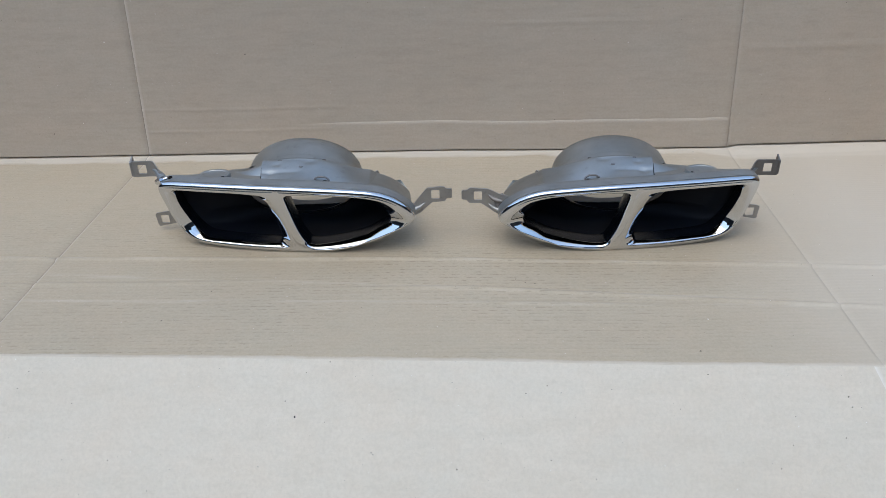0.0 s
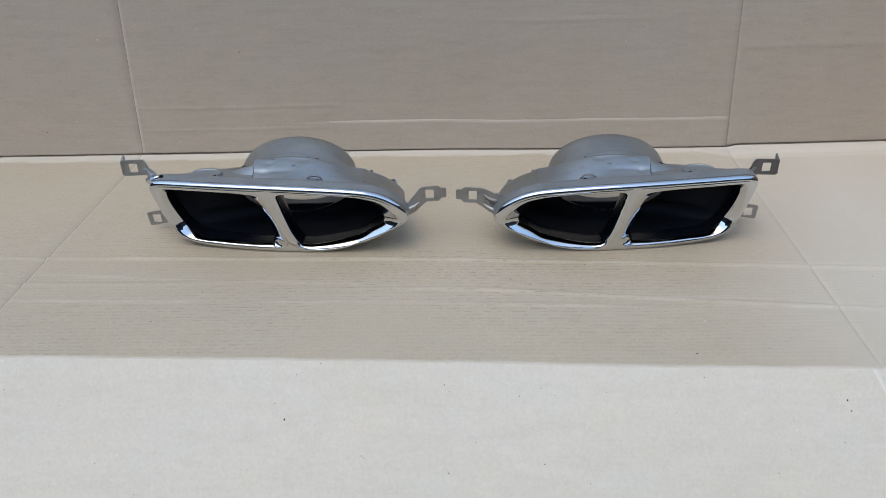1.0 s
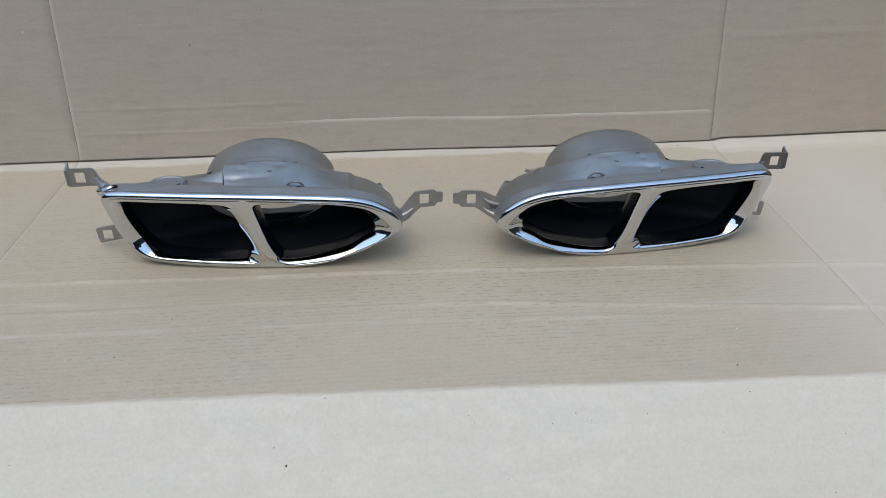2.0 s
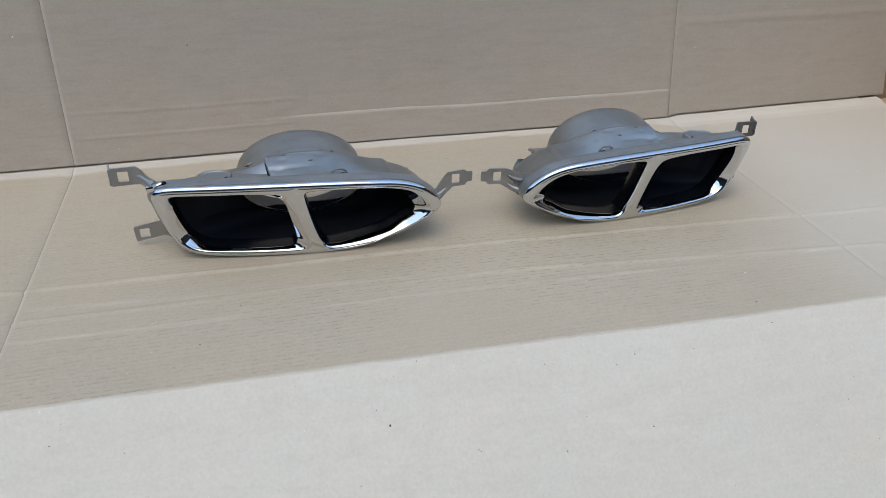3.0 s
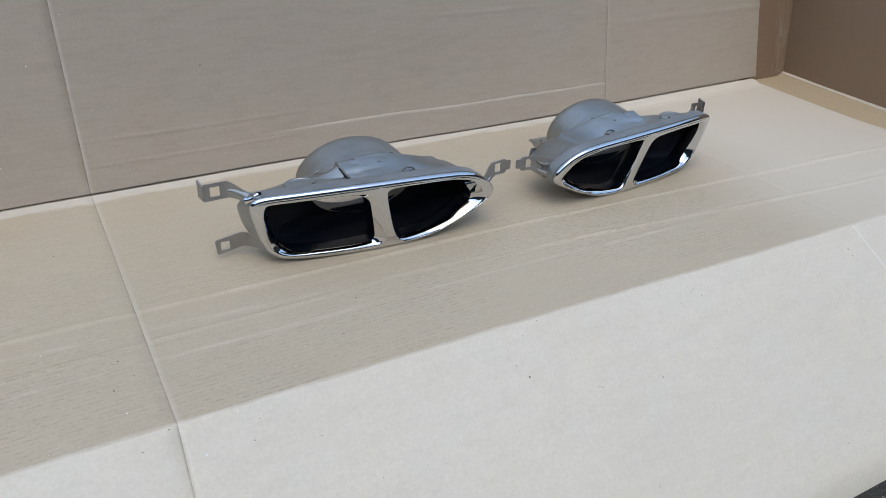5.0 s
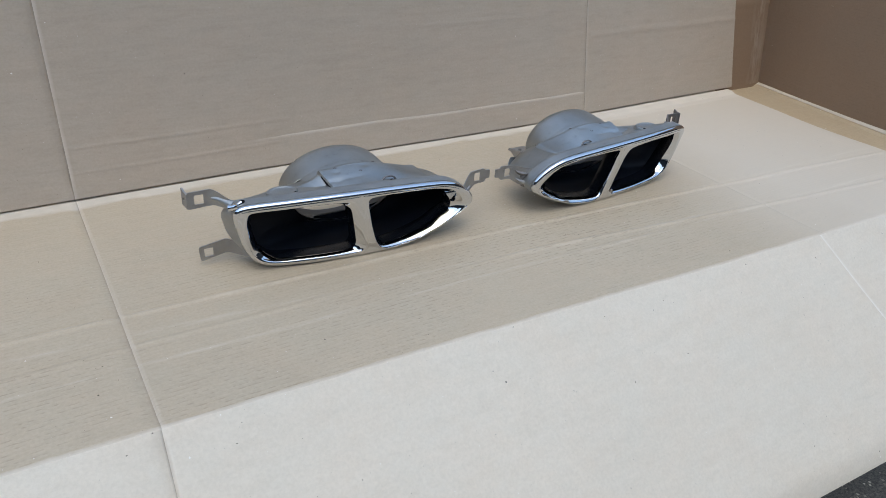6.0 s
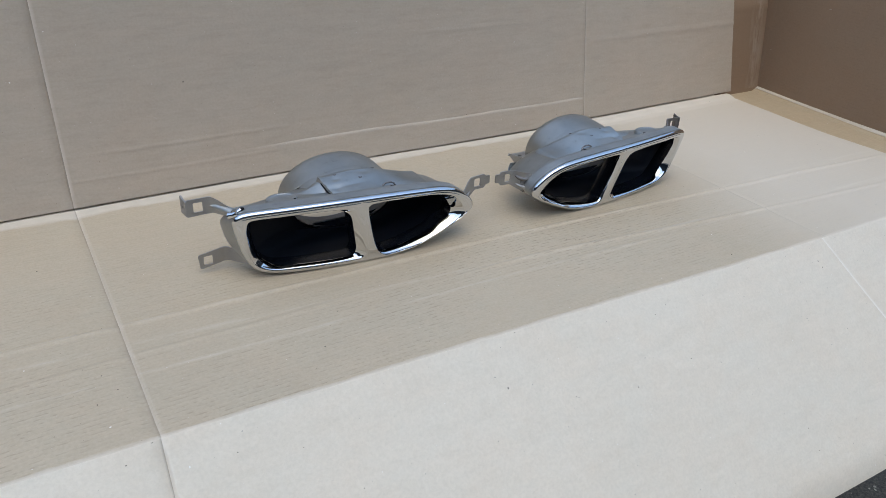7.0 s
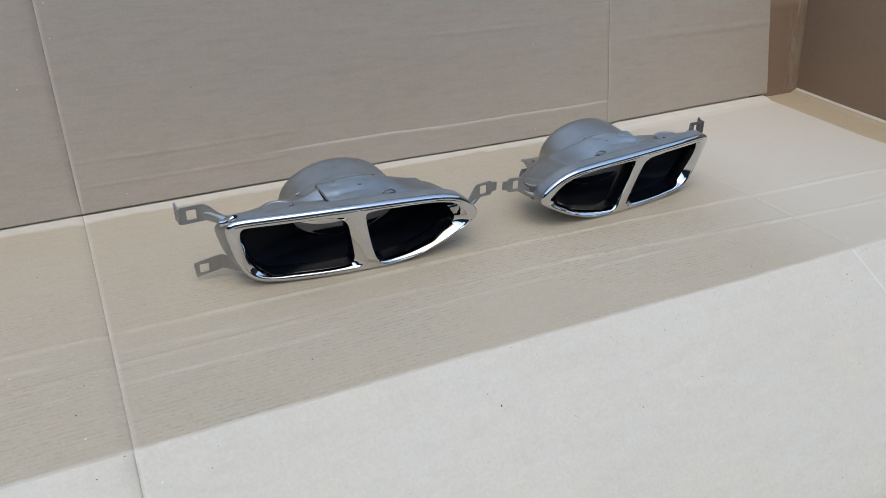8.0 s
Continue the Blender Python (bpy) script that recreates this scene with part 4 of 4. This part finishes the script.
    # chrome lumps and a black ring standing in for a highlight at the upper outer corner
    tab = bent or part("corner_glint", tube_mesh([(.2700, .0110, .0715), (.2725, .0070, .0722), (.2755, .0065, .0714), (.2775, .0040, .0712), (.2795, .0055, .0700), (.2815, .0080, .0690)], [.0010, .0026, .0022, .0032, .0026, .0034], sx), CHROME, root, "bright chrome lumps standing in for a corner highlight")
    if not bent:
        part("slot", disc_nut(sx, (.2705, .0085, .0732), .0028, .0006, .0018), BLACK_MATT, tab, "black ring outlining the corner highlight")
    # black rod along the plate's outer edge, standing in for the undercut's shade
    part("plate_edge_shade", tube_mesh([(.1840 + .0003 * k, .006 + .0029 * k, crown_top(.1860 + .0003 * k, .006 + .0029 * k) + .0010) for k in range(9)], [.0004] + [.0012] * 7 + [.0004], sx, 8), BLACK_MATT, root, "black rod drawn for the shade under the plate")
    # weld marks
    for u, y in ((.170, .033), (.148, .022), (.128, .036)):
        part("weld_spot", disc_nut(sx, (u, y, plate_top(u, y) - 0.0003), .0020, .0006, .0009), WELD, root, "small dark weld mark")

    # rear flange with a hole
    bm = plate_mesh(1, rounded([(.0815, .0920), (.1080, .0930), (.1080, .0660), (.0940, .0660)], 0.0014), [[Vector((.0920 + .0026 * math.cos(a), .0810 + .0026 * math.sin(a))) for a in (k * math.pi / 5 for k in range(10))]], lambda u, z: 0.0)
    for v in bm.verts:
        v.co = Vector((sx * v.co.x, v.co.z, 0.0405 - v.co.y - 0.10 * (v.co.z - 0.07)))
    bmesh.ops.recalc_face_normals(bm, faces=bm.faces)
    fl = part("rear_flange", bm, BRACKET, root, "thin steel flange with a bolt hole")
    bm = plate_mesh(1, rounded([(.0010, .0400), (.0285, .0385), (.0300, .0180), (.0140, .0240)], 0.0012), [], lambda u, z: 0.0, 0.0014)
    for v in bm.verts:
        a = v.co.x
        v.co = Vector((sx * (0.0818 + 0.43 * a + v.co.y + 0.12 * (0.04 - v.co.z)), 0.0925 - 0.90 * a, v.co.z))
    bmesh.ops.recalc_face_normals(bm, faces=bm.faces)
    part("gusset", bm, BRACKET, fl)
    return root


left_tip = trim(-1, "chrome twin exhaust tip with grey steel brackets on beige cardboard")
left_tip.location = (0, 0, 0.0004)
right_tip = trim(1, "chrome twin exhaust tip with grey steel brackets on beige cardboard", 0.005)
right_tip.matrix_basis = Matrix.Translation((0.1, 0, -0.0024)) @ Matrix.Rotation(radians(-1.0), 4, 'Z') @ Matrix.Translation((-0.1, 0, 0))

# crumbs of dirt lying on the board and sticking to it
random.seed(5)


def crumb(bm, at, r, long=1.5, turn=0.0):
    old = set(bm.verts)
    bmesh.ops.create_icosphere(bm, subdivisions=1, radius=r * 0.6)
    spin = Matrix.Rotation(turn, 3, "Z")
    for v in set(bm.verts) - old:
        v.co = spin @ (Vector((v.co.x * long, v.co.y, v.co.z * 0.7)) * random.uniform(0.7, 1.2)) + at


bm = bmesh.new()
for x, y, r, long in ((-.2195, -.0778, .0007, 1.4), (.0520, -.0625, .0006, 2.6), (.0600, -.0680, .0005, 2.2), (.0645, -.0690, .0004, 1.8), (.0685, -.0700, .0005, 2.0), (.1875, -.1680, .0009, 1.6),
                      (-.412, -.0764, .0007, 1.6), (-.4045, -.0987, .0006, 1.8), (-.4205, -.110, .0009, 1.3), (-.435, .1134, .0006, 1.5), (-.083, -.1057, .0004, 1.3)):
    crumb(bm, Vector((x, y, base_height(x, y) + r * 0.45)), r, long, random.uniform(-0.6, 0.6))
for x, h, r in ((-.3393, .1152, .0006), (-.2485, .0901, .0005), (-.3021, .0464, .0005), (-.0917, .0192, .0006), (.2563, .0577, .0005), (.4216, .0450, .0006), (.1996, .1441, .0005), (.2165, .1227, .0005)):
    crumb(bm, wall_point(x, math.sqrt(h / 0.34)) - Vector((0, r * 0.4, 0)), r, 1.4)
for x, along, r in ((-.3957, .001, .0008), (-.4147, .0104, .0007), (-.3378, .0118, .0005), (-.3450, .0249, .0007), (-.3003, .0359, .0005), (.0168, .0579, .0005), (-.0656, .0706, .0006), (.1878, .0069, .0007), (.2905, .0302, .0008), (.0664, .0720, .0008)):
    crumb(bm, front_point(x, along / 0.239) + Vector((0, -0.3 * r, 0.3 * r)), r, 1.6, random.uniform(-0.8, 0.8))
tagged(mesh_object("crumbs", bm, CRUMB, smooth=False), "small dark crumbs of dirt scattered on the board", "dirt", kind="stuff")
